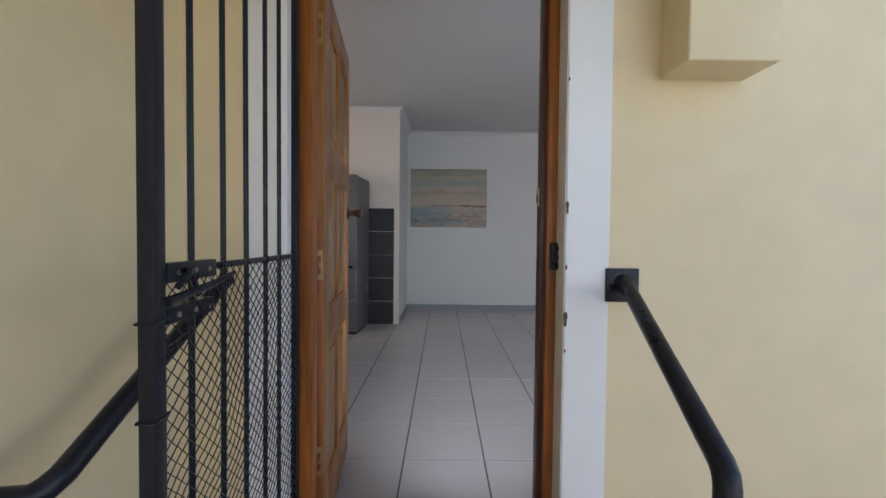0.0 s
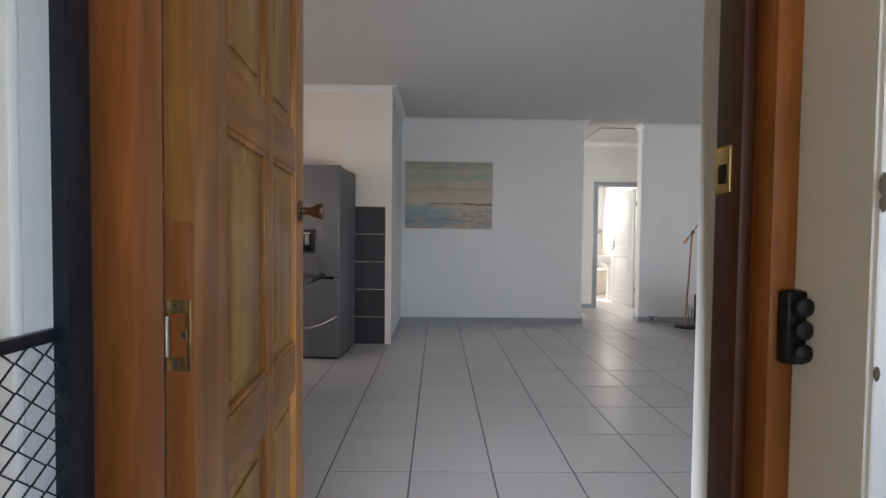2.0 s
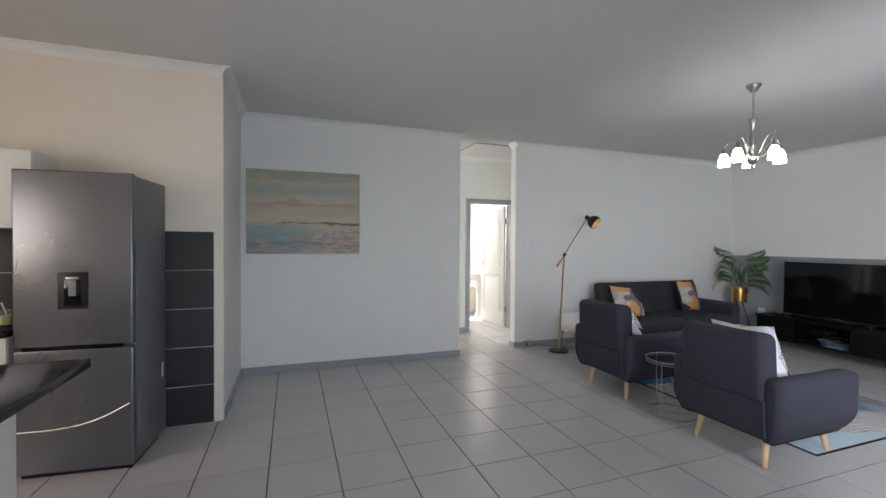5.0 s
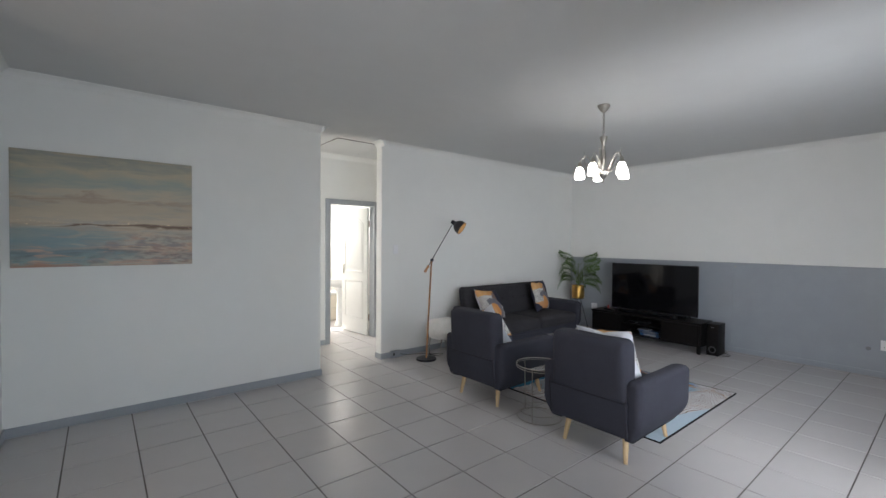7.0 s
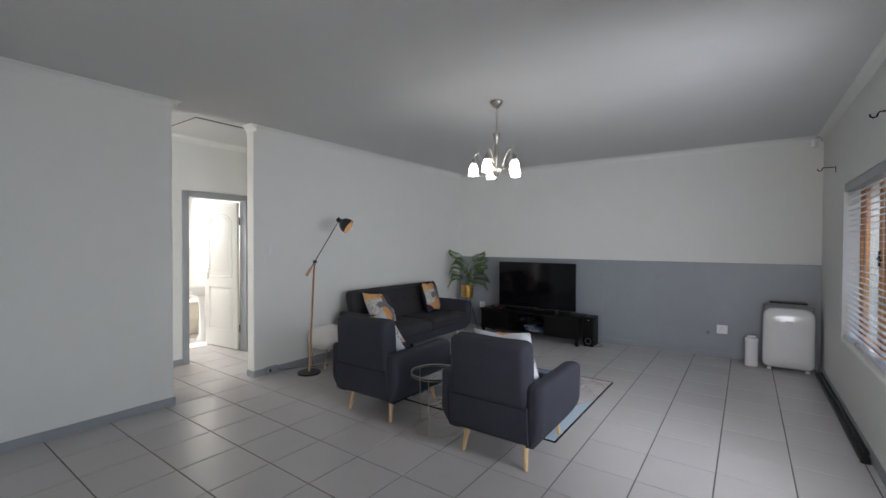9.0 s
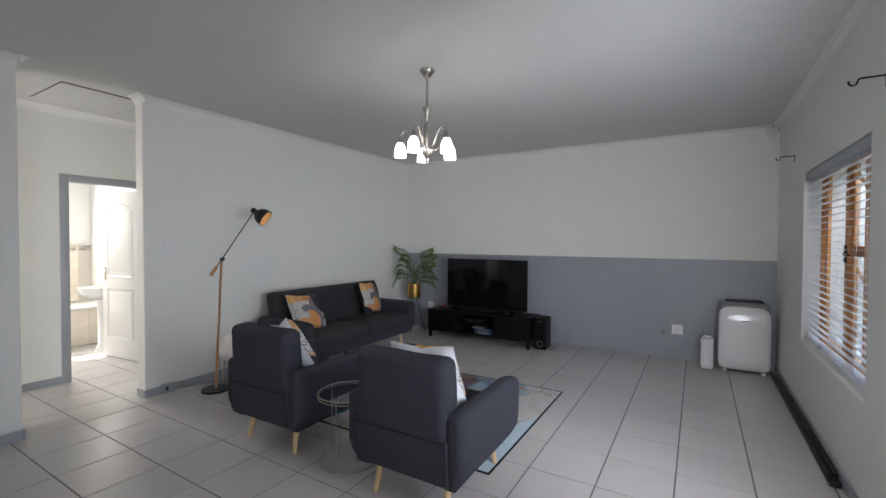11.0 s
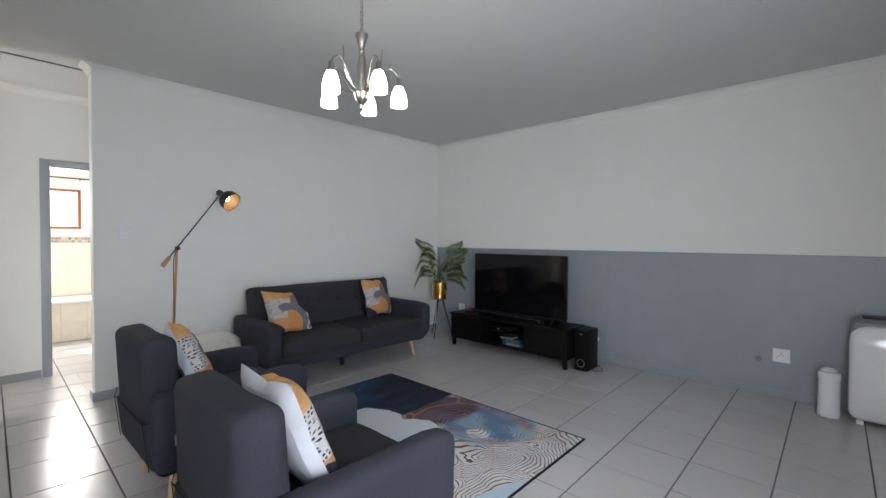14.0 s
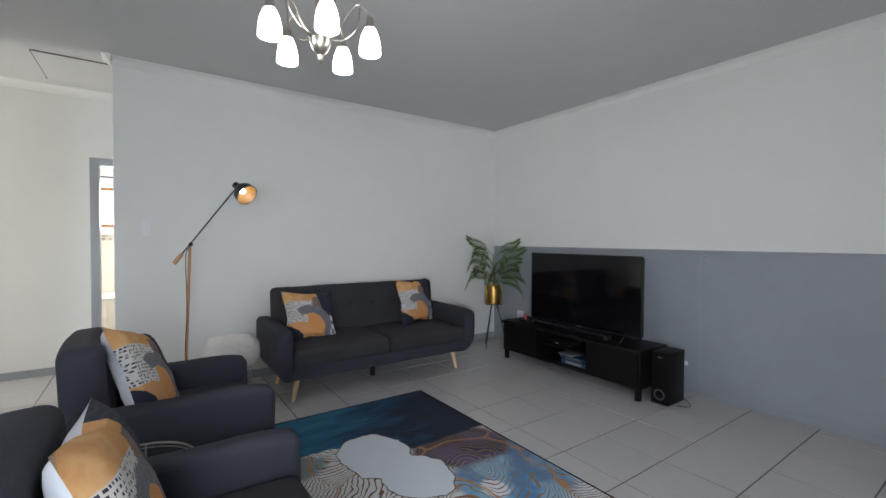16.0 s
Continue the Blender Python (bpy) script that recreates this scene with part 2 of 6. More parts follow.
def painting_mat():
    n = Net("seascape_paint", 0.55)
    x, y, z = n.axes()
    stretch = n.scaled(1.5, 1, 7)
    w = n.f("SUBTRACT", n.noise(2.2, 5, stretch, 0.6), 0.5)
    v = n.f("ADD", n.f("DIVIDE", z, 0.94), n.f("MULTIPLY", w, 0.30))
    c = n.ramp(v, [(0.0, (0.30, 0.17, 0.13)), (0.05, (0.16, 0.27, 0.30)), (0.13, (0.05, 0.07, 0.10)), (0.16, (0.40, 0.29, 0.22)), (0.22, (0.16, 0.27, 0.33)), (0.30, (0.42, 0.38, 0.32)),
                   (0.335, (0.36, 0.31, 0.25)), (0.37, (0.45, 0.40, 0.32)), (0.46, (0.40, 0.36, 0.29)), (0.55, (0.37, 0.33, 0.27)), (0.58, (0.30, 0.24, 0.19)), (0.62, (0.40, 0.37, 0.30)), (0.74, (0.24, 0.30, 0.30)), (0.84, (0.38, 0.35, 0.27)), (0.93, (0.22, 0.25, 0.24)), (1.0, (0.36, 0.32, 0.25))])
    blue = n.step(n.noise(2.6, 4, n.scaled(0.9, 1, 5, move=(3, 1, 2)), 0.4), 0.5, 0.66)
    c = n.mix(n.f("MULTIPLY", blue, 0.40), c, (0.20, 0.26, 0.31))
    bay = n.f("MULTIPLY", n.step(n.f("MULTIPLY_ADD", w, 0.9, x), 0.66, 0.30), n.f("MULTIPLY", n.step(z, 0.33, 0.29), n.step(z, 0.06, 0.14)))
    c = n.mix(n.f("MULTIPLY", bay, 0.7), c, (0.13, 0.24, 0.30))
    sand = n.f("MULTIPLY", n.step(n.f("MULTIPLY_ADD", w, 1.2, x), 0.45, 0.80), n.step(z, 0.31, 0.24))
    c = n.mix(n.f("MULTIPLY", sand, 0.6), c, n.mix(n.step(n.noise(9, 4, n.scaled(1, 1, 3.5)), 0.42, 0.58), (0.46, 0.40, 0.34), (0.24, 0.17, 0.17)))
    rose = n.step(n.noise(3, 5, n.scaled(1.2, 1, 6, move=(7, 1, 4)), 0.8), 0.52, 0.66)
    low = n.step(z, 0.40, 0.12)
    c = n.mix(n.f("MULTIPLY", n.f("MULTIPLY", rose, low), 0.8), c, (0.46, 0.30, 0.24))
    line = n.f("MULTIPLY", n.step(n.f("ABSOLUTE", n.f("SUBTRACT", z, n.f("MULTIPLY_ADD", w, 0.09, 0.335))), n.f("MULTIPLY_ADD", n.step(x, 0.55, 0.85), 0.014, 0.008), 0.002), n.step(x, 0.14, 0.4))
    c = n.mix(n.f("MULTIPLY", line, 0.95), c, (0.085, 0.035, 0.02))
    fleck = n.f("MULTIPLY", n.step(n.noise(38, 2, n.scaled(1, 1, 2.2)), 0.645, 0.685), n.step(n.f("ABSOLUTE", n.f("SUBTRACT", z, 0.35)), 0.035, 0.012))
    c = n.mix(fleck, c, (0.85, 0.70, 0.45))
    c = n.mix(0.55, c, n.mix(1.0, c, (1.70, 1.55, 1.36), "MULTIPLY"))
    n.color(n.mix(0.24, c, (0.33, 0.29, 0.24)))
    n.bump(n.noise(60, 4, n.scaled(0.5, 1, 3)), 0.002, 0.6)
    return n.m


def rug_mat():
    """Navy wash at the far end, a pale bare lake, and flowing contour lines over white, blue and violet."""
    n = Net("printed_rug_pile", 0.95)
    x, y, z = n.axes()
    wob = n.f("SUBTRACT", n.noise(2.6, 3, distort=0.4), 0.5)
    wob2 = n.f("SUBTRACT", n.noise(7.0, 3, n.scaled(1, 1, 1, move=(4, 2, 0))), 0.5)

    def oval(cx, cy, rx, ry):
        u, v = n.f("DIVIDE", n.f("SUBTRACT", x, cx), rx), n.f("DIVIDE", n.f("SUBTRACT", y, cy), ry)
        return n.f("SQRT", n.f("ADD", n.f("MULTIPLY", u, u), n.f("MULTIPLY", v, v)))

    def soft(cx, cy, rx, ry, shake=0.9):
        return n.step(n.f("ADD", oval(cx, cy, rx, ry), n.f("MULTIPLY", wob, shake)), 1.12, 0.78)

    # the cells of a warped web: lines run round each cell, and ridges stand where two cells meet
    warp = n.t.nodes.new("ShaderNodeCombineXYZ")
    n.put(warp.inputs[0], n.f("MULTIPLY_ADD", wob, 0.42, x))
    n.put(warp.inputs[1], n.f("MULTIPLY_ADD", n.f("SUBTRACT", n.noise(1.7, 1, n.scaled(1, 1, 1, move=(7, 3, 0))), 0.5), 0.50, n.f("MULTIPLY", y, 0.85)))
    cells = []
    for feature in ("F1", "DISTANCE_TO_EDGE"):
        v = n.t.nodes.new("ShaderNodeTexVoronoi")
        v.voronoi_dimensions, v.feature = "2D", feature
        v.inputs["Scale"].default_value, v.inputs["Randomness"].default_value = 1.9, 0.9
        n.put(v.inputs["Vector"], warp.outputs[0])
        cells.append(v.outputs["Distance"])
    flow = n.f("MULTIPLY_ADD", n.f("SUBTRACT", x, y), 0.16, n.f("MULTIPLY", cells[0], 0.53))
    waves = n.f("ABSOLUTE", n.f("SUBTRACT", n.f("FRACT", n.f("MULTIPLY", flow, 42.0)), 0.5))
    ink = n.step(waves, 0.16, 0.09)
    ridge = n.step(cells[1], 0.035, 0.004)
    cloud = n.noise(4.5, 3, n.scaled(1, 1, 1, move=(1, 6, 0)))
    base = n.mix(n.step(cloud, 0.35, 0.7), (0.60, 0.60, 0.61), (0.50, 0.49, 0.49))
    blue = n.mix(n.step(cloud, 0.38, 0.6), (0.07, 0.20, 0.38), (0.22, 0.38, 0.52))
    fblue, fdark = soft(1.44, 0.66, 0.36, 0.40), soft(1.36, 1.04, 0.34, 0.26)
    fteal = soft(0.42, 1.34, 0.20, 0.14)
    base = n.mix(fblue, base, blue)
    base = n.mix(fdark, base, n.mix(n.step(cloud, 0.4, 0.6), (0.045, 0.040, 0.055), (0.085, 0.070, 0.16)))
    base = n.mix(n.f("MULTIPLY", fteal, 0.8), base, (0.10, 0.19, 0.24))
    base = n.mix(soft(1.24, 0.57, 0.07, 0.09, 0.5), base, (0.64, 0.65, 0.68))
    tinted = n.f("MAXIMUM", n.f("MAXIMUM", fblue, fdark), fteal)
    c = n.mix(ink, base, n.mix(tinted, (0.14, 0.065, 0.035), (0.26, 0.15, 0.07)))
    c = n.mix(n.f("MULTIPLY", ridge, n.f("MULTIPLY_ADD", tinted, 0.6, 0.3)), c, (0.40, 0.19, 0.06))
    # the wash
    shore = n.f("MULTIPLY_ADD", n.step(x, 0.62, 1.08), -0.27, 1.47)
    shore = n.f("ADD", shore, n.f("MULTIPLY_ADD", wob2, 0.09, n.f("MULTIPLY", wob, 0.05)))
    streak = n.f("SUBTRACT", n.noise(2.4, 5, n.scaled(0.8, 2.4, 1), 0.5), 0.5)
    depth = n.f("ADD", n.f("MULTIPLY_ADD", x, 0.50, n.f("MULTIPLY", streak, 1.1)), n.f("MULTIPLY", n.step(y, 1.80, 2.04), -0.22))
    navy = n.ramp(depth, [(0.05, (0.030, 0.175, 0.28)), (0.30, (0.014, 0.105, 0.20)), (0.48, (0.006, 0.040, 0.095)), (0.66, (0.005, 0.012, 0.032))])
    c = n.mix(n.step(n.f("SUBTRACT", y, shore), -0.008, 0.008), c, navy)
    # the lake: two ovals that overlap
    lake = n.f("MINIMUM", oval(0.86, 1.24, 0.21, 0.28), oval(0.96, 0.92, 0.20, 0.23))
    lake = n.f("ADD", lake, n.f("MULTIPLY_ADD", wob2, 0.42, n.f("MULTIPLY", wob, 0.42)))
    c = n.mix(n.step(lake, 1.045, 1.015), c, (0.10, 0.06, 0.045))
    c = n.mix(n.step(lake, 1.01, 0.98), c, (0.58, 0.61, 0.66))
    corner = n.step(n.f("ADD", n.f("MULTIPLY_ADD", wob, 0.10, y), n.f("MULTIPLY", x, 0.36)), 0.375, 0.365)
    n.color(n.mix(n.f("MULTIPLY", corner, 0.95), c, (0.40, 0.50, 0.58)))
    n.bump(n.noise(500, 2), 0.002, 0.6)
    return n.m


def cushion_mat():
    """Orange field, dashes on white, a grey arch round an orange half-moon, navy corners."""
    n = Net("printed_cushion_cotton", 0.9)
    x, y, z = n.axes()
    w = n.f("SUBTRACT", n.noise(6, 3), 0.5)
    xx, zz = n.f("MULTIPLY_ADD", w, 0.035, x), n.f("MULTIPLY_ADD", n.f("SUBTRACT", n.noise(11, 3, n.scaled(1, 1, 1, move=(3, 1, 5))), 0.5), 0.035, z)
    ring = n.f("SQRT", n.f("ADD", n.f("POWER", n.f("ADD", xx, 0.015), 2.0), n.f("POWER", n.f("ADD", zz, 0.125), 2.0)))
    c = n.mix(n.step(n.noise(9, 4), 0.4, 0.62), (0.56, 0.28, 0.095), (0.64, 0.38, 0.17))
    vor = n.t.nodes.new("ShaderNodeTexVoronoi")
    vor.distance = "CHEBYCHEV"
    vor.inputs["Scale"].default_value = 72
    vor.inputs["Randomness"].default_value = 0.35
    n.put(vor.inputs["Vector"], n.scaled(1.5, 0.01, 0.85))
    dash = n.mix(n.step(vor.outputs["Distance"], 0.24, 0.30), (0.025, 0.025, 0.045), (0.58, 0.565, 0.55))
    c = n.mix(n.f("MULTIPLY", n.step(zz, 0.115, 0.11), n.step(xx, 0.045, 0.04)), c, dash)
    rust = n.f("MULTIPLY", n.step(zz, -0.085, -0.09), n.step(xx, 0.0, -0.005))
    c = n.mix(rust, c, (0.58, 0.29, 0.12))
    arch = n.f("MULTIPLY", n.step(ring, 0.195, 0.19), n.step(ring, 0.115, 0.12))
    arch = n.f("MULTIPLY", arch, n.step(n.f("ADD", zz, n.f("MULTIPLY", xx, 0.9)), -0.11, -0.10))
    shade = n.mix(n.step(n.noise(150, 2), 0.4, 0.6), (0.12, 0.12, 0.15), (0.20, 0.19, 0.215))
    brown = n.f("MULTIPLY", n.step(n.f("ABSOLUTE", n.f("SUBTRACT", xx, 0.065)), 0.055, 0.05), n.step(zz, 0.0, 0.01))
    stripes = n.mix(n.step(n.f("SINE", n.f("MULTIPLY", xx, 420)), 0.0, 0.3), (0.15, 0.10, 0.09), (0.25, 0.17, 0.14))
    c = n.mix(n.f("MULTIPLY", brown, n.step(zz, 0.155, 0.15)), c, stripes)
    navy = n.step(n.f("SUBTRACT", xx, n.f("MULTIPLY", zz, -0.25)), 0.105, 0.11)
    pleat = n.mix(n.step(n.f("SINE", n.f("MULTIPLY", zz, 300)), 0.5, 0.9), (0.016, 0.018, 0.036), (0.030, 0.034, 0.058))
    c = n.mix(n.f("MULTIPLY", navy, n.step(zz, -0.04, -0.03)), c, pleat)
    c = n.mix(arch, c, shade)
    moon = n.f("MULTIPLY", n.step(ring, 0.12, 0.115), n.step(xx, -0.045, -0.04))
    c = n.mix(moon, c, (0.60, 0.27, 0.09))
    grid = n.f("GREATER_THAN", n.f("MULTIPLY", n.f("SINE", n.f("MULTIPLY", xx, 95)), n.f("SINE", n.f("MULTIPLY", zz, 80))), 0.0)
    corner = n.f("MULTIPLY", n.step(n.f("ADD", xx, n.f("MULTIPLY", zz, -0.15)), 0.175, 0.18), n.step(zz, -0.02, -0.03))
    c = n.mix(corner, c, n.mix(grid, (0.60, 0.58, 0.58), (0.16, 0.16, 0.19)))
    n.color(n.mix(n.step(n.f("ADD", n.f("MULTIPLY", xx, 0.8), zz), -0.265, -0.27), c, (0.018, 0.020, 0.038)))
    n.bump(n.f("MULTIPLY_ADD", n.noise(700, 2), 0.15, n.noise(7, 3, distort=0.6)), 0.02, 0.6)
    return n.m


CANVAS, RUGMAT, PRINT = painting_mat(), rug_mat(), cushion_mat()
PLAIN = surface("white_cushion_cotton", (0.62, 0.64, 0.69), 0.9, grain=20, vary=0.04, bump=0.008)

# ---- mesh helpers ----


def mesh_of(bm, name, mat, smooth=True):
    me = bpy.data.meshes.new(name)
    bmesh.ops.recalc_face_normals(bm, faces=bm.faces)
    bm.to_mesh(me)
    bm.free()
    for m in mat if isinstance(mat, (list, tuple)) else (mat,):
        me.materials.append(m)
    if smooth:
        me.shade_smooth()
        me.set_sharp_from_angle(angle=radians(38))
    return me


def part(name, bm, mat, parent=None, label="", kind="", at=None, smooth=True):
    ob = new(name, mesh_of(bm, name, mat, smooth) if isinstance(bm, bmesh.types.BMesh) else bm)
    if parent is not None:
        ob.parent = parent
    if at is not None:
        ob.matrix_basis = at
    return tagged(ob, label, kind=kind)


def thing(name, label, category, at=None, group="", kind=""):
    ob = new(name)
    ob.empty_display_size = 0.1
    if at is not None:
        ob.matrix_basis = at
    return tagged(ob, label, category, group, kind)


def box(bm, x0, x1, y0, y1, z0, z1, bevel=0.0, seg=2, m=None):
    r = bmesh.ops.create_cube(bm, size=1.0, matrix=Matrix.Translation(((x0 + x1) / 2, (y0 + y1) / 2, (z0 + z1) / 2)) @ Matrix.Diagonal((abs(x1 - x0), abs(y1 - y0), abs(z1 - z0), 1)))
    vs = r["verts"]
    if bevel:
        es = list({e for v in vs for e in v.link_edges})
        vs = bmesh.ops.bevel(bm, geom=es, offset=min(bevel, 0.49 * min(abs(x1 - x0), abs(y1 - y0), abs(z1 - z0))), segments=seg, affect="EDGES", profile=0.6)["verts"]
    if m is not None:
        bmesh.ops.transform(bm, matrix=m, verts=list(set(vs)))
    return bm


def B(x0, x1, y0, y1, z0, z1, bevel=0.0, seg=2, m=None):
    return box(bmesh.new(), x0, x1, y0, y1, z0, z1, bevel, seg, m)


def ring_mesh(bm, rings, closed=True, caps=True):
    """Joins rings of points, one after another, into a skin."""
    rows = [[bm.verts.new(p) for p in r] for r in rings]
    n = len(rows[0])
    for a, b in zip(rows, rows[1:]):
        for i in range(n if closed else n - 1):
            j = (i + 1) % n
            bm.faces.new((a[i], a[j], b[j], b[i]))
    if caps and closed:
        bm.faces.new(rows[0][::-1])
        bm.faces.new(rows[-1])
    return bm


def lathe(bm, profile, n=20, m=Matrix(), caps=True):
    """Profile rows of radius and height, turned round z."""
    rings = [[m @ Vector((r * math.cos(k * math.tau / n), r * math.sin(k * math.tau / n), z)) for k in range(n)] for r, z in profile]
    return ring_mesh(bm, rings, True, caps)


def tube(bm, pts, r, n=8, caps=True):
    """A round bar through points; r may be one radius or one a point."""
    pts = [Vector(p) for p in pts]
    rs = r if isinstance(r, (list, tuple)) else [r] * len(pts)
    rings, up = [], None
    for i, p in enumerate(pts):
        d = (pts[min(i + 1, len(pts) - 1)] - pts[max(i - 1, 0)]).normalized()
        if up is None:
            up = Vector((0, 0, 1)) if abs(d.z) < 0.9 else Vector((1, 0, 0))
        a = d.cross(up).normalized()
        up = a.cross(d).normalized()
        rings.append([p + rs[i] * (a * math.cos(k * math.tau / n) + up * math.sin(k * math.tau / n)) for k in range(n)])
    return ring_mesh(bm, rings, True, caps)


def curve_pts(ctrl, steps=6):
    """A smooth line through control points."""
    c = [Vector(p) for p in ctrl]
    c = [2 * c[0] - c[1], *c, 2 * c[-1] - c[-2]]
    out = []
    for i in range(1, len(c) - 2):
        for k in range(steps):
            t = k / steps
            a, b, d, e = c[i - 1 : i + 3]
            out.append(0.5 * (2 * b + (d - a) * t + (2 * a - 5 * b + 4 * d - e) * t * t + (3 * b - a - 3 * d + e) * t ** 3))
    return out + [c[-2]]


def prism(bm, outline, y0, y1, bevel=0.0, seg=4):
    """An outline of x and z, drawn out along y, its rims rounded."""
    pts = [Vector(p) for p in outline]
    if sum(a.x * b.y - b.x * a.y for a, b in zip(pts, pts[1:] + pts[:1])) < 0:
        pts.reverse()
    n = len(pts)
    inward = []
    for i in range(n):
        d = (pts[(i + 1) % n] - pts[i - 1]).normalized()
        inward.append(Vector((-d.y, d.x)))
    rows = [(y0, 0.0), (y1, 0.0)]
    if bevel:
        arc = [(bevel * (1 - math.sin(k / seg * math.pi / 2)), bevel * (1 - math.cos(k / seg * math.pi / 2))) for k in range(seg + 1)]
        rows = [(y0 + y, s) for s, y in arc] + [(y1 - y, s) for s, y in arc[::-1]]
    return ring_mesh(bm, [[Vector((p.x + q.x * s, y, p.y + q.y * s)) for p, q in zip(pts, inward)] for y, s in rows])


def rounded(pts, radii, n=5):
    """An outline with its corners rounded."""
    out = []
    for i, p in enumerate(pts):
        p, a, b, r = Vector(p), Vector(pts[i - 1]), Vector(pts[(i + 1) % len(pts)]), radii[i]
        if r <= 0:
            out.append(tuple(p))
            continue
        u, v = p + (a - p).normalized() * r, p + (b - p).normalized() * r
        for k in range(n + 1):
            t = k / n
            out.append(tuple((1 - t) ** 2 * u + 2 * t * (1 - t) * p + t * t * v))
    return out


def puffy(w, d, h, r=0.05, puff=0.02, n=10, top_only=False, seed=0):
    """A stuffed cushion: a box with round edges, swollen in the middle, on z = 0."""
    bm = bmesh.new()
    bmesh.ops.create_cube(bm, size=1.0)
    bmesh.ops.subdivide_edges(bm, edges=bm.edges, cuts=n, use_grid_fill=True)
    def spread(u, size):
        """Crowds the rows of points into the round rim."""
        a, thr = size / 2, max(0.5, 1 - 9 / n)
        k, e = abs(2 * u), min(r, size / 2.01)
        return math.copysign((a - e) * k / thr if k < thr else a - e + e * (k - thr) / (1 - thr), u)

    for v in bm.verts:
        p = Vector((spread(v.co.x, w), spread(v.co.y, d), spread(v.co.z, h)))
        fx, fy = 2 * p.x / w, 2 * p.y / d
        q = Vector((max(-w / 2 + r, min(w / 2 - r, p.x)), max(-d / 2 + r, min(d / 2 - r, p.y)), max(-h / 2 + min(r, h / 2.01), min(h / 2 - min(r, h / 2.01), p.z))))
        o = p - q
        if o.length > 1e-6:
            p = q + o.normalized() * min(r, o.length)
        s = max(0, 1 - fx ** 2) * max(0, 1 - fy ** 2)
        lift = puff * s ** 0.6
        p.z += lift if v.co.z > 0 else (0 if top_only else -lift)
        p += 0.004 * Vector(noise.noise_vector(p * 5 + Vector((seed, 0, 0))))
        p.z += h / 2
        v.co = p
    return bm


def pillow(w=0.42, h=0.42, d=0.13, n=14, seed=0):
    """A square scatter cushion standing on its edge; front is -y. Returns the front and the back."""
    out = []
    for side in (-1, 1):
        bm = bmesh.new()
        rows = []
        for i in range(n + 1):
            row = []
            for j in range(n + 1):
                u, v = 2 * i / n - 1, 2 * j / n - 1
                k = max(0.0, (1 - u ** 4) * (1 - v ** 4))
                pinch = 1 - 0.17 * (1 - abs(u * v) ** 0.7) * max(abs(u), abs(v)) ** 6
                t = d / 2 * k ** 0.55
                wr = 0.008 * noise.noise(Vector((u * 3, v * 3, seed + side * 3)))
                row.append(bm.verts.new((w / 2 * u * pinch, side * (t + wr * k), h / 2 * v * pinch)))
            rows.append(row)
        for i in range(n):
            for j in range(n):
                bm.faces.new((rows[i][j], rows[i + 1][j], rows[i + 1][j + 1], rows[i][j + 1]))
        out.append(bm)
    return out

# ---- the large structure ----


def struct(name, bm, mat, parent=None, smooth=False):
    return part(name, bm, mat, parent, kind="structure", smooth=smooth)


YI, YE, YO, CZ, WY, WA, TX = 1.64, 1.755, 1.36, 2.80, 6.93, 6.79, 7.10
DX0, DX1, DZ = -0.345, 0.50, 2.12

front = struct("wall_front", B(-3.6, DX0, YO, YI, -0.7, 2.95), PAINT)
bm = B(DX1, 1.5, YO, YI, -0.7, 2.95)
box(bm, 1.5, 1.95, YO, YE, -0.7, 2.95)
# the opening from 1.95 to 3.30 is added to let the fill light in
box(bm, 1.95, 3.30, YO, YE, -0.7, 0.64)
box(bm, 1.95, 3.30, YO, YE, 2.07, 2.95)
box(bm, 3.30, 4.12, YO, YE, -0.7, 2.95)
box(bm, DX0, DX1, YO, YI, DZ, 2.95)
box(bm, 4.12, 5.76, YO, YE, -0.7, 0.64)
box(bm, 4.12, 5.76, YO, YE, 2.07, 2.95)
box(bm, 5.76, 7.30, YO, YE, -0.7, 2.95)
struct("wall_front_east", bm, PAINT)
# the yellow outside skin, and the white painted band round the doorway
struct("outside_paint_west", B(-0.66, -0.475, YO - 0.006, YO, -0.7, 2.6), YELLOW)
for a, b, c, d in [(0.632, 1.95, -0.7, 2.95), (1.95, 3.30, -0.7, 0.64), (3.30, 4.12, -0.7, 2.95), (4.12, 5.76, -0.7, 0.62), (5.76, 7.3, -0.7, 2.95)]:
    struct("outside_wall_paint", B(a, b, YO - 0.006, YO, c, d), YELLOW)
bm = B(-0.475, DX0, YO - 0.010, YO, -0.7, 2.6, 0.003)
box(bm, DX1, 0.632, YO - 0.010, YO, -0.7, 2.6, 0.003)
box(bm, DX0, DX1, YO - 0.010, YO, DZ, 2.6)
box(bm, DX1 - 0.003, DX1, YO - 0.006, YI - 0.16, 0, DZ)
struct("doorway_band", bm, PLASTER)
CHIP = surface("chipped_paint", (0.10, 0.075, 0.055), 0.8)
for k, (z, r) in enumerate([(1.243, 0.008), (1.225, 0.006), (1.055, 0.005), (0.905, 0.010), (0.885, 0.007), (0.80, 0.004), (1.62, 0.004)]):
    part("paint_chip", lathe(bmesh.new(), [(r * 0.9, 0), (r, 0.001), (r * 0.4, 0.0022)], 7, pose(0, 0, 0, 90, 0, 0) @ Matrix.Diagonal((0.7, 1.6, 1, 1))), CHIP, None, kind="structure", at=pose(DX1 + 0.003, YO - 0.010, z))
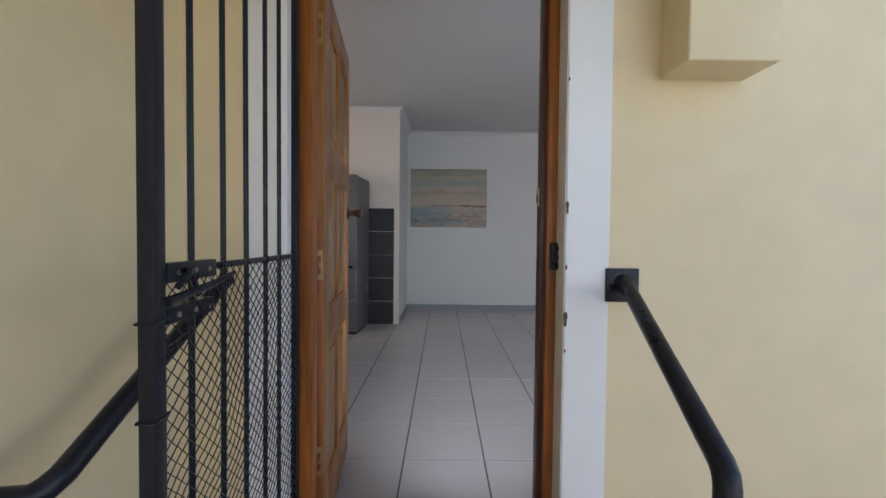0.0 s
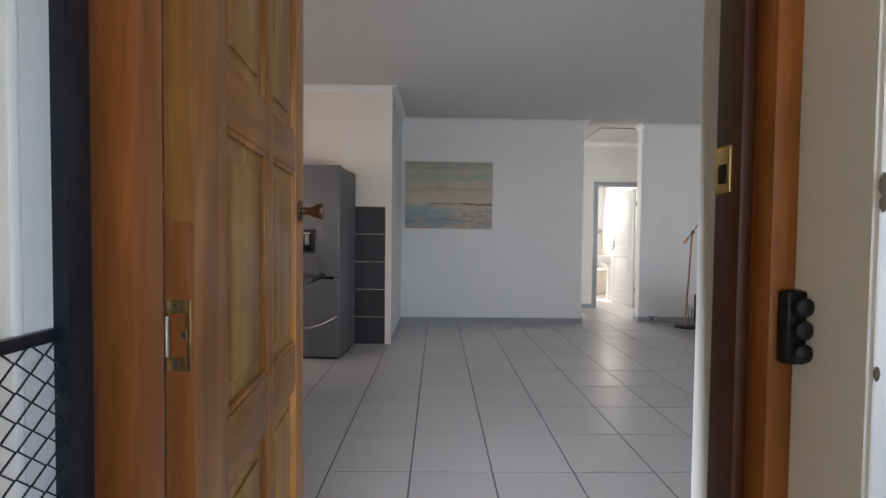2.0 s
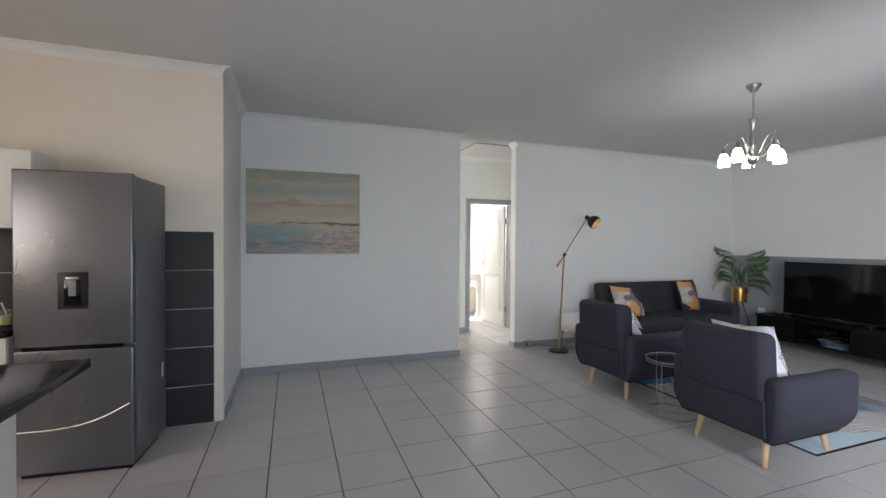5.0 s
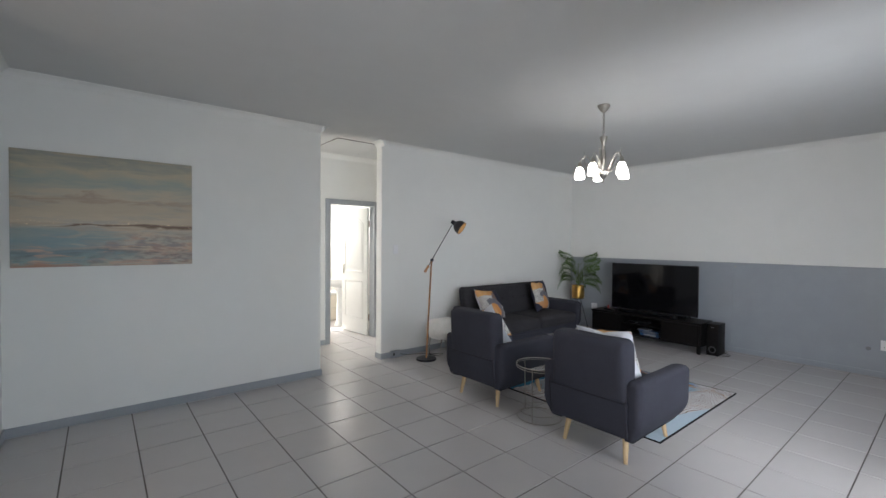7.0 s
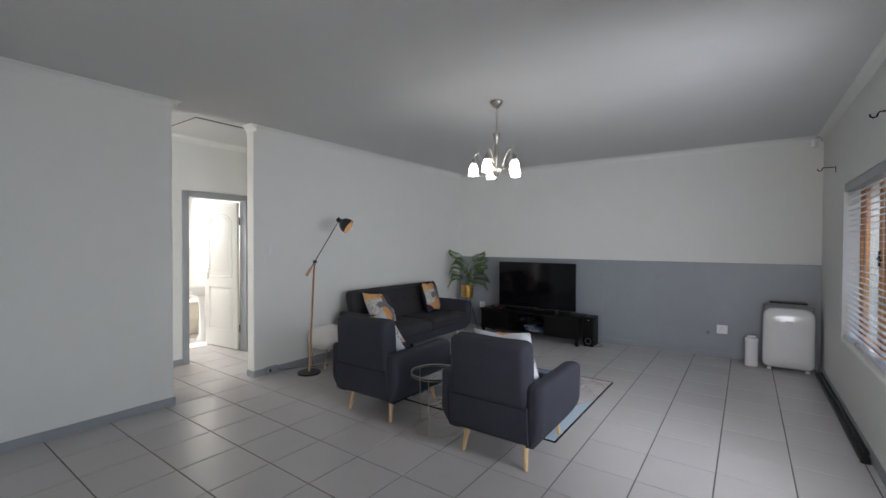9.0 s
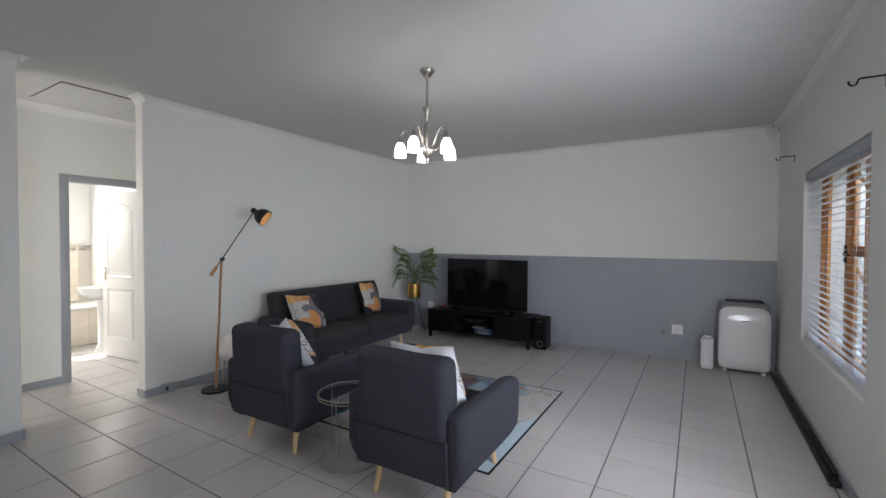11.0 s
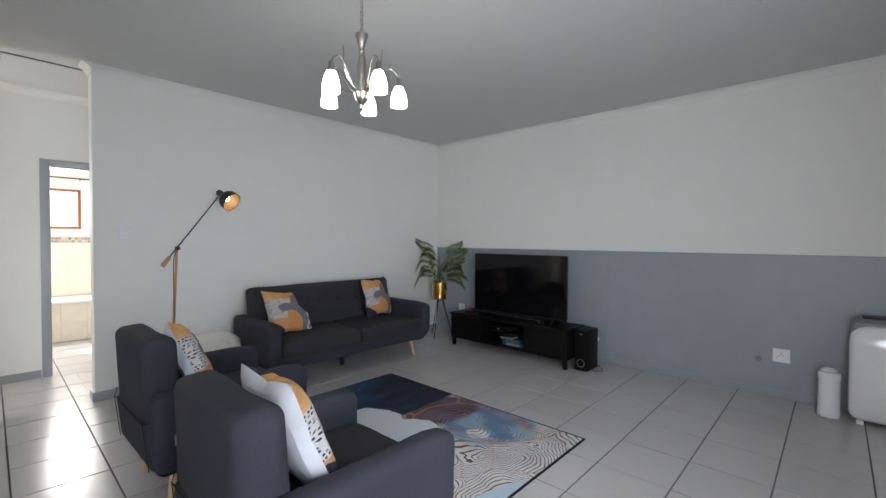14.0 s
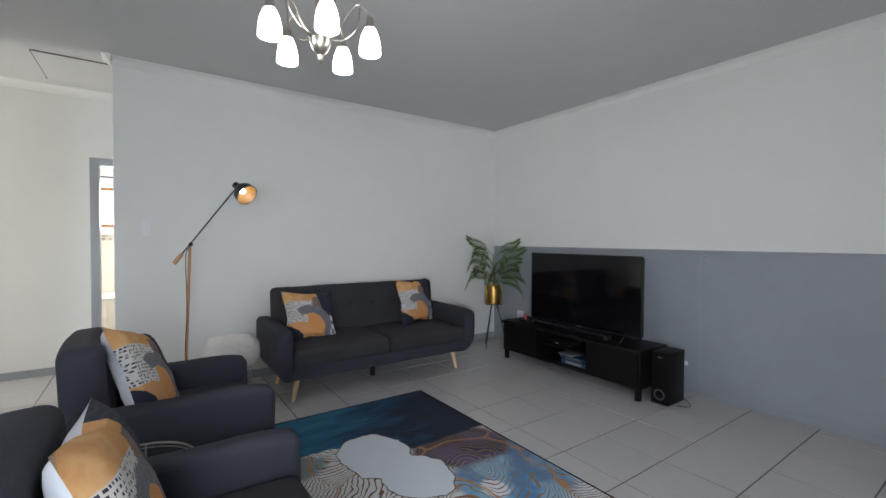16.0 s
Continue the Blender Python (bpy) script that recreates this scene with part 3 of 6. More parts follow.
# the side wall of the entrance, its steps and an unseen slab roof
struct("porch_side_wall", B(-0.90, -0.656, -2.2, YO, -0.7, 2.6), YELLOW)
# out of view; its reach and height are set to shade the side wall
struct("unseen_porch_roof", B(-0.90, 0.77, -3.4, YO - 0.02, 2.14, 2.27), YELLOW)
bm = B(-0.656, 1.25, 1.13, YO, -0.7, -0.02, 0.01)
box(bm, DX0, DX1, YO, YI - 0.02, -0.3, -0.012)
struct("threshold_step", bm, CONCRETE)
struct("step_upper", B(-0.656, 1.25, 0.85, 1.13, -0.7, -0.18, 0.01), CONCRETE)
struct("step_lower", B(-0.656, 1.25, 0.55, 0.85, -0.7, -0.34, 0.01), CONCRETE)
struct("ground", B(-40, 40, -60, 1.36, -0.9, -0.50), CONCRETE)
struct("ground_back", B(-40, 40, 1.36, 70, -0.9, -0.52), CONCRETE)
# white wall outside, stretched unseen past the window to bounce sun at the entrance
struct("neighbour_bounce_wall", B(-5.0, 12.0, -3.7, -3.5, -0.5, 1.7), PLASTER)

bm = B(-3.6, -3.4, YI, 2.3, -0.5, 2.95)
box(bm, -3.6, -3.4, 4.1, 5.7, -0.5, 2.95)
box(bm, -3.6, -3.4, 2.3, 4.1, -0.5, 1.08)
box(bm, -3.6, -3.4, 2.3, 4.1, 2.12, 2.95)
struct("wall_kitchen_west", bm, KPAINT)
struct("wall_kitchen_back", B(-3.6, -0.44, 5.58, 5.70, -0.5, 2.95), KPAINT)
struct("wall_return", B(-0.56, -0.437, 5.583, WY, -0.5, 2.95, 0.006), PAINT)
struct("wall_picture", B(-0.56, 2.08, WA, WY + 0.13, -0.5, 2.95, 0.012, 3), PAINT)
struct("wall_sofa", B(2.95, TX + 0.2, WY, WY + 0.13, -0.5, 2.95, 0.012, 3), PAINT)
struct("wall_television", B(TX, TX + 0.2, YI - 0.34, WY, -0.5, 2.95), PAINT)
struct("dado_paint", B(TX - 0.003, TX, YI, WY - 0.001, 0, 1.245), DADO)
struct("dado_rail", B(TX - 0.018, TX - 0.003, YI, WY - 0.001, 1.238, 1.258, 0.004), TRIM)
struct("dado_seam", B(TX - 0.009, TX - 0.003, 4.27, 4.30, 0.07, 1.238, 0.002), DADO)
# corridor and bathroom shell
BY, BT = 8.10, 0.13
bm = B(-0.56, 2.74, BY, BY + BT, -0.5, 2.95)
box(bm, 3.55, 3.95, BY, BY + BT, -0.5, 2.95)
box(bm, 2.74, 3.55, BY, BY + BT, 2.11, 2.95)
struct("wall_corridor", bm, PAINT)
# unseen end wall; its window opening is added to hold the fill light
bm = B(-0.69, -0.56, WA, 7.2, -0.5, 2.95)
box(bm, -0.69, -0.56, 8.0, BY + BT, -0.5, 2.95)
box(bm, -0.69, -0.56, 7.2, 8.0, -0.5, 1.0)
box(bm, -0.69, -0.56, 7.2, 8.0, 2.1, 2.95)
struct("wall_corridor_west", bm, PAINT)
struct("wall_corridor_east", B(3.75, 3.95, WY + 0.13, BY, -0.5, 2.95), PAINT)
struct("wall_bath_west", B(1.5, 1.63, BY + BT, 10.6, -0.5, 2.95), PAINT)
struct("wall_bath_east", B(3.80, 3.95, BY + BT, 10.6, -0.5, 2.95), PAINT)
bm = B(1.5, 2.5, 10.5, 10.65, -0.5, 2.95)
box(bm, 3.29, 3.95, 10.5, 10.65, -0.5, 2.95)
box(bm, 2.5, 3.29, 10.5, 10.65, -0.5, 1.50)
box(bm, 2.5, 3.29, 10.5, 10.65, 2.07, 2.95)
struct("wall_bath_back", bm, PAINT)
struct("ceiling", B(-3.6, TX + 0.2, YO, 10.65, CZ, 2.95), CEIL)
struct("roof_slab", B(-3.9, TX + 0.5, YO - 0.35, 10.95, 2.952, 3.1), CONCRETE)


def cornice(name, a, b, inward):
    """A coved moulding between wall and ceiling along a line."""
    a, b, n = Vector((*a, 0)), Vector((*b, 0)), Vector((*inward, 0))
    prof = [(0, -0.066), (0.006, -0.066), (0.010, -0.055), (0.018, -0.038), (0.032, -0.021), (0.050, -0.010), (0.060, -0.006), (0.064, 0), (0, 0)]
    return struct(name, ring_mesh(bmesh.new(), [[p + n * u + Vector((0, 0, CZ + v)) for u, v in prof] for p in (a, b)]), PAINT)


cornice("cornice_picture", (-0.437, WA), (2.08, WA), (0, -1))
cornice("cornice_picture_end", (2.08, WA - 0.078), (2.08, WY + 0.13), (1, 0))
cornice("cornice_sofa", (2.95, WY), (TX, WY), (0, -1))
cornice("cornice_sofa_end", (2.95, WY - 0.078), (2.95, WY + 0.13), (-1, 0))
cornice("cornice_television", (TX, YI), (TX, WY), (-1, 0))
cornice("cornice_front", (-3.4, YI), (1.5, YI), (0, 1))
cornice("cornice_front_east", (1.5, YE), (TX, YE), (0, 1))
cornice("cornice_kitchen", (-3.4, 5.58), (-0.437, 5.58), (0, -1))
cornice("cornice_return", (-0.437, 5.502), (-0.437, WY), (1, 0))
cornice("cornice_corridor", (-0.56, BY), (3.75, BY), (0, -1))

bm = B(-0.437, 2.08, WA - 0.013, WA, 0, 0.075, 0.003)
box(bm, 2.08, 2.093, WA - 0.013, WY + 0.13, 0, 0.075, 0.003)
struct("baseboard_picture", bm, TRIM)
bm = B(2.95, 6.0 + 1.1, WY - 0.013, WY, 0, 0.075, 0.003)
box(bm, 2.937, 2.95, WY - 0.013, WY + 0.13, 0, 0.075, 0.003)
struct("baseboard_sofa", bm, TRIM)
struct("baseboard_television", B(TX - 0.014, TX - 0.003, YI, WY - 0.014, 0, 0.065, 0.003), DADO)
struct("baseboard_front", B(DX1 + 0.02, 1.5, YI, YI + 0.013, 0, 0.075, 0.003), TRIM)
struct("baseboard_front_east", B(1.5, TX - 0.015, YE, YE + 0.013, 0, 0.075, 0.003), TRIM)
struct("baseboard_corridor", B(-0.56, 2.70, BY - 0.013, BY, 0, 0.075, 0.003), TRIM)
struct("baseboard_return", B(-0.437, -0.424, 5.60, WY - 0.013, 0, 0.075, 0.003), TRIM)
hatch = tagged(part("ceiling_hatch", B(2.44, 3.08, 7.13, 7.83, CZ - 0.010, CZ - 0.0005, 0.003), CEIL), "white ceiling hatch panel with a dark gap", "hatch", kind="structure")
# dark strips round the hatch draw the shade of its open gap
bm = B(2.424, 3.096, 7.83, 7.842, CZ - 0.006, CZ)
box(bm, 2.433, 2.44, 7.12, 7.83, CZ - 0.006, CZ)
box(bm, 3.08, 3.087, 7.12, 7.83, CZ - 0.006, CZ)
box(bm, 2.44, 3.08, 7.112, 7.13, CZ - 0.006, CZ)
part("hatch_gap", bm, GROUT, None, kind="structure")

# ---- doors and windows ----


def front_door():
    fr = thing("entrance_door_frame", "red-brown varnished wooden door frame in the entrance", "door frame", kind="structure")
    box0 = lambda *a: B(*a, 0.004)  # noqa: E731
    part("frame_post", box0(DX0, -0.291, 1.44, 1.492, -0.01, DZ - 0.045), FRAMEWOOD, fr)
    part("frame_rebate", box0(DX0, -0.337, 1.492, 1.60, -0.01, DZ - 0.045), PLASTER, fr, "pale painted rebate")
    part("frame_post", box0(0.465, DX1 - 0.003, 1.44, 1.475, -0.01, DZ - 0.045), FRAMEWOOD, fr)
    # this rebate is a darker red-brown than the posts
    part("frame_rebate", box0(0.450, DX1 - 0.003, 1.475, 1.525, -0.01, DZ - 0.045), surface("dark_rebate_tone", (0.085, 0.028, 0.012), 0.4, grain=40, vary=0.2), fr)
    part("frame_head", box0(DX0, DX1 - 0.003, 1.44, 1.54, DZ - 0.045, DZ - 0.001), FRAMEWOOD, fr)
    plate = part("strike_plate", B(0.446, 0.4505, 1.490, 1.520, 1.250, 1.312, 0.002), BRASS, fr)
    part("latch_opening", B(0.4445, 0.4470, 1.495, 1.511, 1.262, 1.288, 0.001), BLACKPLASTIC, plate)
    lock = part("latch_keeper", B(0.474, 0.502, 1.424, 1.441, 1.040, 1.128, 0.006), BLACKMETAL, fr, "black rusted gate latch keeper")
    for z in (1.056, 1.083, 1.110):
        part("keeper_knuckle", lathe(bmesh.new(), [(0.006, 0), (0.011, 0.003), (0.011, 0.010), (0.006, 0.013)], 10, pose(0.489, 1.426, z, 90, 0, 0)), BLACKMETAL, lock)
    # the leaf, in its own frame: u along the leaf from the hinge, face at -y local
    leaf = thing("entrance_door", "open varnished wooden panelled entrance door with a bronze knob", "door", pose(-0.289, 1.556, 0, 0, 0, 96.0))
    W, T = 0.755, 0.040
    st = [(0.0, 0.125), (0.372, 0.412), (0.650, W)]
    for a, b in st:
        part("stile", B(a, b, 0, T, 0.015, 2.055, 0.003), DOORWOOD, leaf)
    for a, b in [(0.125, 0.372), (0.412, 0.650)]:
        for z0, z1 in [(0.015, 0.20), (0.735, 0.862), (1.378, 1.482), (1.935, 2.055)]:
            part("rail", B(a, b, 0.001, T - 0.001, z0, z1, 0.002), RAILWOOD, leaf)
        for z0, z1 in [(0.20, 0.735), (0.862, 1.378), (1.482, 1.935)]:
            q = part("door_panel", B(a + 0.003, b - 0.003, 0.013, T - 0.013, z0 + 0.003, z1 - 0.003), PANELWOOD, leaf)
            part("raised_field", B(a + 0.042, b - 0.042, 0.006, T - 0.006, z0 + 0.048, z1 - 0.048, 0.009, 2), PANELWOOD, q)
            bm = B(a, a + 0.014, 0.003, T - 0.003, z0, z1, 0.004)
            box(bm, b - 0.014, b, 0.003, T - 0.003, z0, z1, 0.004)
            box(bm, a + 0.014, b - 0.014, 0.003, T - 0.003, z0, z0 + 0.014, 0.004)
            box(bm, a + 0.014, b - 0.014, 0.003, T - 0.003, z1 - 0.014, z1, 0.004)
            part("panel_moulding", bm, DOORWOOD, leaf)
    part("edge_lipping", B(-0.0012, 0.004, 0.0004, T - 0.0004, 1.205, 2.055, 0.001), surface_door, leaf, "orange wooden door edge")
    part("edge_lipping", B(-0.0012, 0.004, 0.0004, T - 0.0004, 0.015, 1.2045, 0.001), FRAMEWOOD, leaf, "red-brown repaired door edge")
    for z in (0.34, 1.04, 1.86):
        bm = B(-0.003, 0.0005, 0.004, 0.010, z - 0.052, z + 0.052, 0.0012)
        box(bm, -0.003, 0.0005, 0.010, 0.036, z + 0.032, z + 0.052, 0.0012)
        box(bm, -0.003, 0.0005, 0.010, 0.036, z - 0.052, z - 0.032, 0.0012)
        box(bm, -0.003, 0.0005, 0.010, 0.017, z - 0.008, z + 0.008, 0.0012)
        h = part("hinge", bm, BRASS, leaf, "worn brass hinge")
        part("frame_leaf", B(-0.010, -0.007, 0.038, 0.062, z - 0.031, z + 0.031, 0.001), BRASS, h)
        part("hinge_pin", lathe(bmesh.new(), [(0.003, -0.031), (0.0055, -0.029), (0.0055, 0.029), (0.003, 0.031)], 10, pose(-0.006, 0.036, z)), NICKEL, h)
        for y, dz in ((0.024, -0.042), (0.013, 0), (0.024, 0.042), (0.053, -0.02), (0.053, 0.02)):
            part("screw", lathe(bmesh.new(), [(0.0048, 0), (0.0046, 0.0014), (0.002, 0.002)], 8, pose(-0.003 if y < 0.04 else -0.010, y, z + dz, 0, -90, 0)), NICKEL, h)
    for side, s in ((-1, 0), (1, T)):
        k = part("door_knob", lathe(bmesh.new(), [(0.033, 0), (0.034, 0.004), (0.028, 0.009), (0.014, 0.012), (0.0115, 0.030), (0.016, 0.038), (0.0235, 0.052), (0.027, 0.066), (0.0265, 0.072), (0.018, 0.075)], 24, pose(0.698, s, 1.262, 90 if side < 0 else -90, 0, 0)), BRONZE, leaf, "antique bronze door knob")
    part("latch_bolt", B(W, W + 0.009, 0.012, 0.028, 1.252, 1.272, 0.002), BRASS, leaf)


RAILWOOD = wood("oiled_rail_wood", (0.20, 0.075, 0.012), (0.46, 0.21, 0.042), "x", 0.36)
surface_door = wood("orange_stile_wood", (0.26, 0.095, 0.016), (0.50, 0.23, 0.05), "z", 0.48)
front_door()


def bath_door():
    fr = thing("bathroom_door_frame", "grey painted pressed-steel door frame", "door frame", kind="structure")
    part("frame_post", B(2.705, 2.78, BY - 0.018, BY + BT + 0.01, 0, 2.145, 0.006), TRIM, fr)
    part("frame_post", B(3.51, 3.585, BY - 0.018, BY + BT + 0.01, 0, 2.145, 0.006), TRIM, fr)
    part("frame_head", B(2.78, 3.51, BY - 0.018, BY + BT + 0.01, 2.07, 2.145, 0.006), TRIM, fr)
    d = thing("bathroom_door", "white moulded panel door standing open", "door", pose(3.503, BY + BT + 0.015, 0, 0, 0, 97))
    W = 0.725
    part("leaf", B(0, W, 0, 0.036, 0.012, 2.055, 0.003), WHITE, d)
    for s in (-1, 1):
        y = -0.001 if s < 0 else 0.037
        up = [(0.11, 1.02), (W - 0.11, 1.02), (W - 0.11, 1.80), (W - 0.19, 1.87), (W / 2, 1.915), (0.19, 1.87), (0.11, 1.80)]
        lo = [(0.11, 0.26), (W - 0.11, 0.26), (W - 0.11, 0.86), (0.11, 0.86)]
        for o in (up, lo):
            part("panel_bead", tube(bmesh.new(), [(x, y, z) for x, z in o + o[:1]], 0.009, 6), WHITE, d)
            cx, cz = W / 2, sum(z for _, z in o) / len(o)
            part("raised_field", prism(bmesh.new(), [(cx + (x - cx) * 0.84, cz + (z - cz) * 0.88) for x, z in o], y - 0.003, y + 0.003, 0.002), WHITE, d)
        h = part("lever_handle", B(W - 0.085, W - 0.045, y - 0.004, y + 0.004, 0.97, 1.13, 0.002), CHROME, d, "chrome lever handle")
        part("lever", tube(bmesh.new(), [(W - 0.065, y, 1.09), (W - 0.065, y + s * 0.045, 1.09), (W - 0.16, y + s * 0.05, 1.09)], 0.008, 8), CHROME, h)
    for z in (0.30, 1.80):
        part("hinge", B(-0.012, 0.012, -0.008, 0.008, z - 0.05, z + 0.05, 0.003), BRONZE, d)


bath_door()


def bath_window():
    w = thing("window_bath", "red-brown wooden window frame above the bath", "window", kind="structure")
    for a in [(2.5, 3.29, 1.50, 1.535), (2.5, 3.29, 2.035, 2.07)]:
        part("window_frame", B(a[0], a[1], 10.50, 10.55, a[2], a[3], 0.004), FRAMEWOOD, w)
    for a in [(2.5, 2.535), (2.875, 2.91), (3.255, 3.29)]:
        part("window_frame", B(a[0], a[1], 10.502, 10.548, 1.535, 2.035, 0.004), FRAMEWOOD, w)
    p = part("pane", B(2.535, 3.255, 10.53, 10.534, 1.535, 2.035), PANE, w)
    p.visible_shadow = False
    r = thing("curtain_rod", "thin black curtain rod with round ends", "curtain rod", pose(0, 0, 0))
    part("rod", tube(bmesh.new(), [(2.35, 10.40, 2.22), (3.38, 10.40, 2.22)], 0.009, 8), BLACKMETAL, r)
    for x in (2.40, 3.28):
        part("rod_bracket", tube(bmesh.new(), [(x, 10.40, 2.22), (x, 10.50, 2.20)], 0.008, 6), BLACKMETAL, r)
    part("finial", lathe(bmesh.new(), [(0.004, -0.02), (0.018, -0.008), (0.02, 0.004), (0.006, 0.02)], 12, pose(3.385, 10.40, 2.22, 0, 90, 0)), BLACKMETAL, r)


bath_window()


def front_window():
    x0, x1, z0, z1 = 4.12, 5.76, 0.64, 2.07
    w = thing("window_front", "orange-brown wooden window with opening sashes", "window", kind="structure")
    y0, y1 = 1.600, 1.640
    for a, b in [(x0, x0 + 0.05), (4.58, 4.66), (4.99, 5.07), (x1 - 0.05, x1)]:
        part("window_frame", B(a, b, y0, y1, z0 + 0.05, z1 - 0.05, 0.004), WINWOOD, w)
    for a, b in [(z0, z0 + 0.05), (z1 - 0.05, z1)]:
        part("window_frame", B(x0, x1, y0, y1, a, b, 0.004), WINWOOD, w)
    for a, b, opened in [(x0 + 0.05, 4.58, True), (4.66, 4.99, True), (5.07, x1 - 0.05, False)]:
        s = part("sash", B(a, a + 0.035, y0 - 0.004, y0 + 0.022, z0 + 0.05, z1 - 0.05, 0.003), WINWOOD, w)
        sw = 0.045 if opened else 0.085
        part("sash_stile", B(b - sw, b, y0 - 0.004, y0 + 0.022, z0 + 0.05, z1 - 0.05, 0.003), WINWOOD, s)
        if opened:
            part("sash_rail", B(a + 0.035, b - sw, y0 - 0.004, y0 + 0.022, 1.385, 1.455, 0.003), FRAMEWOOD, s, "dark red-brown sash rail")
            for z in (1.30, 1.93):
                part("sash_stay", tube(bmesh.new(), [(b - 0.08, y0 + 0.005, z), (a + 0.04, y0 - 0.05, z - 0.24)], 0.012, 6), WINWOOD, w)
        for c, d in [(z0 + 0.05, 1.385), (1.455, z1 - 0.05)] if opened else [(z0 + 0.05, z1 - 0.05)]:
            p = part("pane", B(a + 0.035, b - sw, y0 + 0.006, y0 + 0.010, c, d), PANE, w)
            p.visible_shadow = False
    h = part("window_stay", B(5.015, 5.045, y1, y1 + 0.012, 1.34, 1.46, 0.004), BLACKMETAL, w, "black window handle")
    part("stay_arm", tube(bmesh.new(), [(5.03, y1 + 0.015, 1.40), (4.90, y1 + 0.02, 1.39)], 0.008, 6), BLACKMETAL, h)
    part("window_sill", B(x0, x1, y1, YE + 0.004, z0 - 0.03, z0 + 0.004, 0.006), PLASTER, w)
    b = thing("venetian_blind", "white wooden venetian blind with a grey head rail", "blind")
    part("head_rail", B(x0 + 0.01, x1 - 0.01, 1.69, 1.75, 1.995, 2.065, 0.004), TRIM, b, "grey head rail")
    n = 27
    slat = None
    for i in range(n):
        z = 0.71 + i * (1.965 - 0.71) / (n - 1)
        at = pose(0, 1.715, z, 3, 0, 0)
        if slat is None:
            pts = [(-0.016, 0), (-0.008, 0.0016), (0.008, 0.0016), (0.016, 0), (0.008, -0.0004), (-0.008, -0.0004)]
            slat = mesh_of(ring_mesh(bmesh.new(), [[Vector((x, y, q)) for y, q in pts] for x in (x0 + 0.02, x1 - 0.02)]), "slat", BLIND)
        part("slat", slat, BLIND, b, at=at)
    part("bottom_rail", B(x0 + 0.02, x1 - 0.02, 1.69, 1.74, 0.665, 0.685, 0.004), BLIND, b)
    for x in (4.4, 4.94, 5.5):
        for y in (1.692, 1.738):
            part("ladder_cord", tube(bmesh.new(), [(x, y, 0.67), (x, y, 2.0)], 0.0012, 4), PLASTICWHITE, b)
    c = part("pull_cord", tube(bmesh.new(), [(5.66, 1.75, 2.0), (5.66, 1.752, 1.22)], 0.002, 5), PLASTICWHITE, b)
    part("cord_tassel", lathe(bmesh.new(), [(0.003, 0.04), (0.007, 0.02), (0.008, 0)], 8, pose(5.66, 1.752, 1.18)), PLASTICWHITE, c)


front_window()


def kitchen_window():
    w = thing("window_kitchen", "wooden kitchen window", "window", kind="structure")
    for a, b in [(2.3, 2.36), (3.17, 3.23), (4.04, 4.1)]:
        part("window_frame", B(-3.56, -3.5, a, b, 1.14, 2.06, 0.004), WINWOOD, w)
    for a, b in [(1.08, 1.14), (2.06, 2.12)]:
        part("window_frame", B(-3.56, -3.5, 2.3, 4.1, a, b, 0.004), WINWOOD, w)
    p = part("pane", B(-3.532, -3.528, 2.36, 4.04, 1.14, 2.06), PANE, w)
    p.visible_shadow = False


kitchen_window()
# unseen window, added to frame the dining fill light
w = thing("window_dining", "added orange-brown wooden window beside the entrance, out of view", "window", kind="structure")
for a, b, c, d in [(1.95, 2.01, 0.64, 2.07), (3.24, 3.30, 0.64, 2.07), (2.01, 3.24, 0.64, 0.70), (2.01, 3.24, 2.01, 2.07), (2.60, 2.65, 0.70, 2.01)]:
    part("window_frame", B(a, b, 1.40, 1.46, c, d, 0.004), WINWOOD, w)
part("pane", B(2.01, 3.24, 1.416, 1.42, 0.70, 2.01), PANE, w).visible_shadow = False
# added window round the corridor fill light, never in view
w = thing("window_corridor", "added wooden corridor window, out of view", "window", kind="structure")
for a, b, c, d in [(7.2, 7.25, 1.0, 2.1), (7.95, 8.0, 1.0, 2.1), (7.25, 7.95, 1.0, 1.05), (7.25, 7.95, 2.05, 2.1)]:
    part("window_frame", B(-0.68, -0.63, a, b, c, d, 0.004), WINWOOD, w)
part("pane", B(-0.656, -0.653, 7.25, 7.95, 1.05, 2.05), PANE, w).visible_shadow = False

# ---- outside things ----


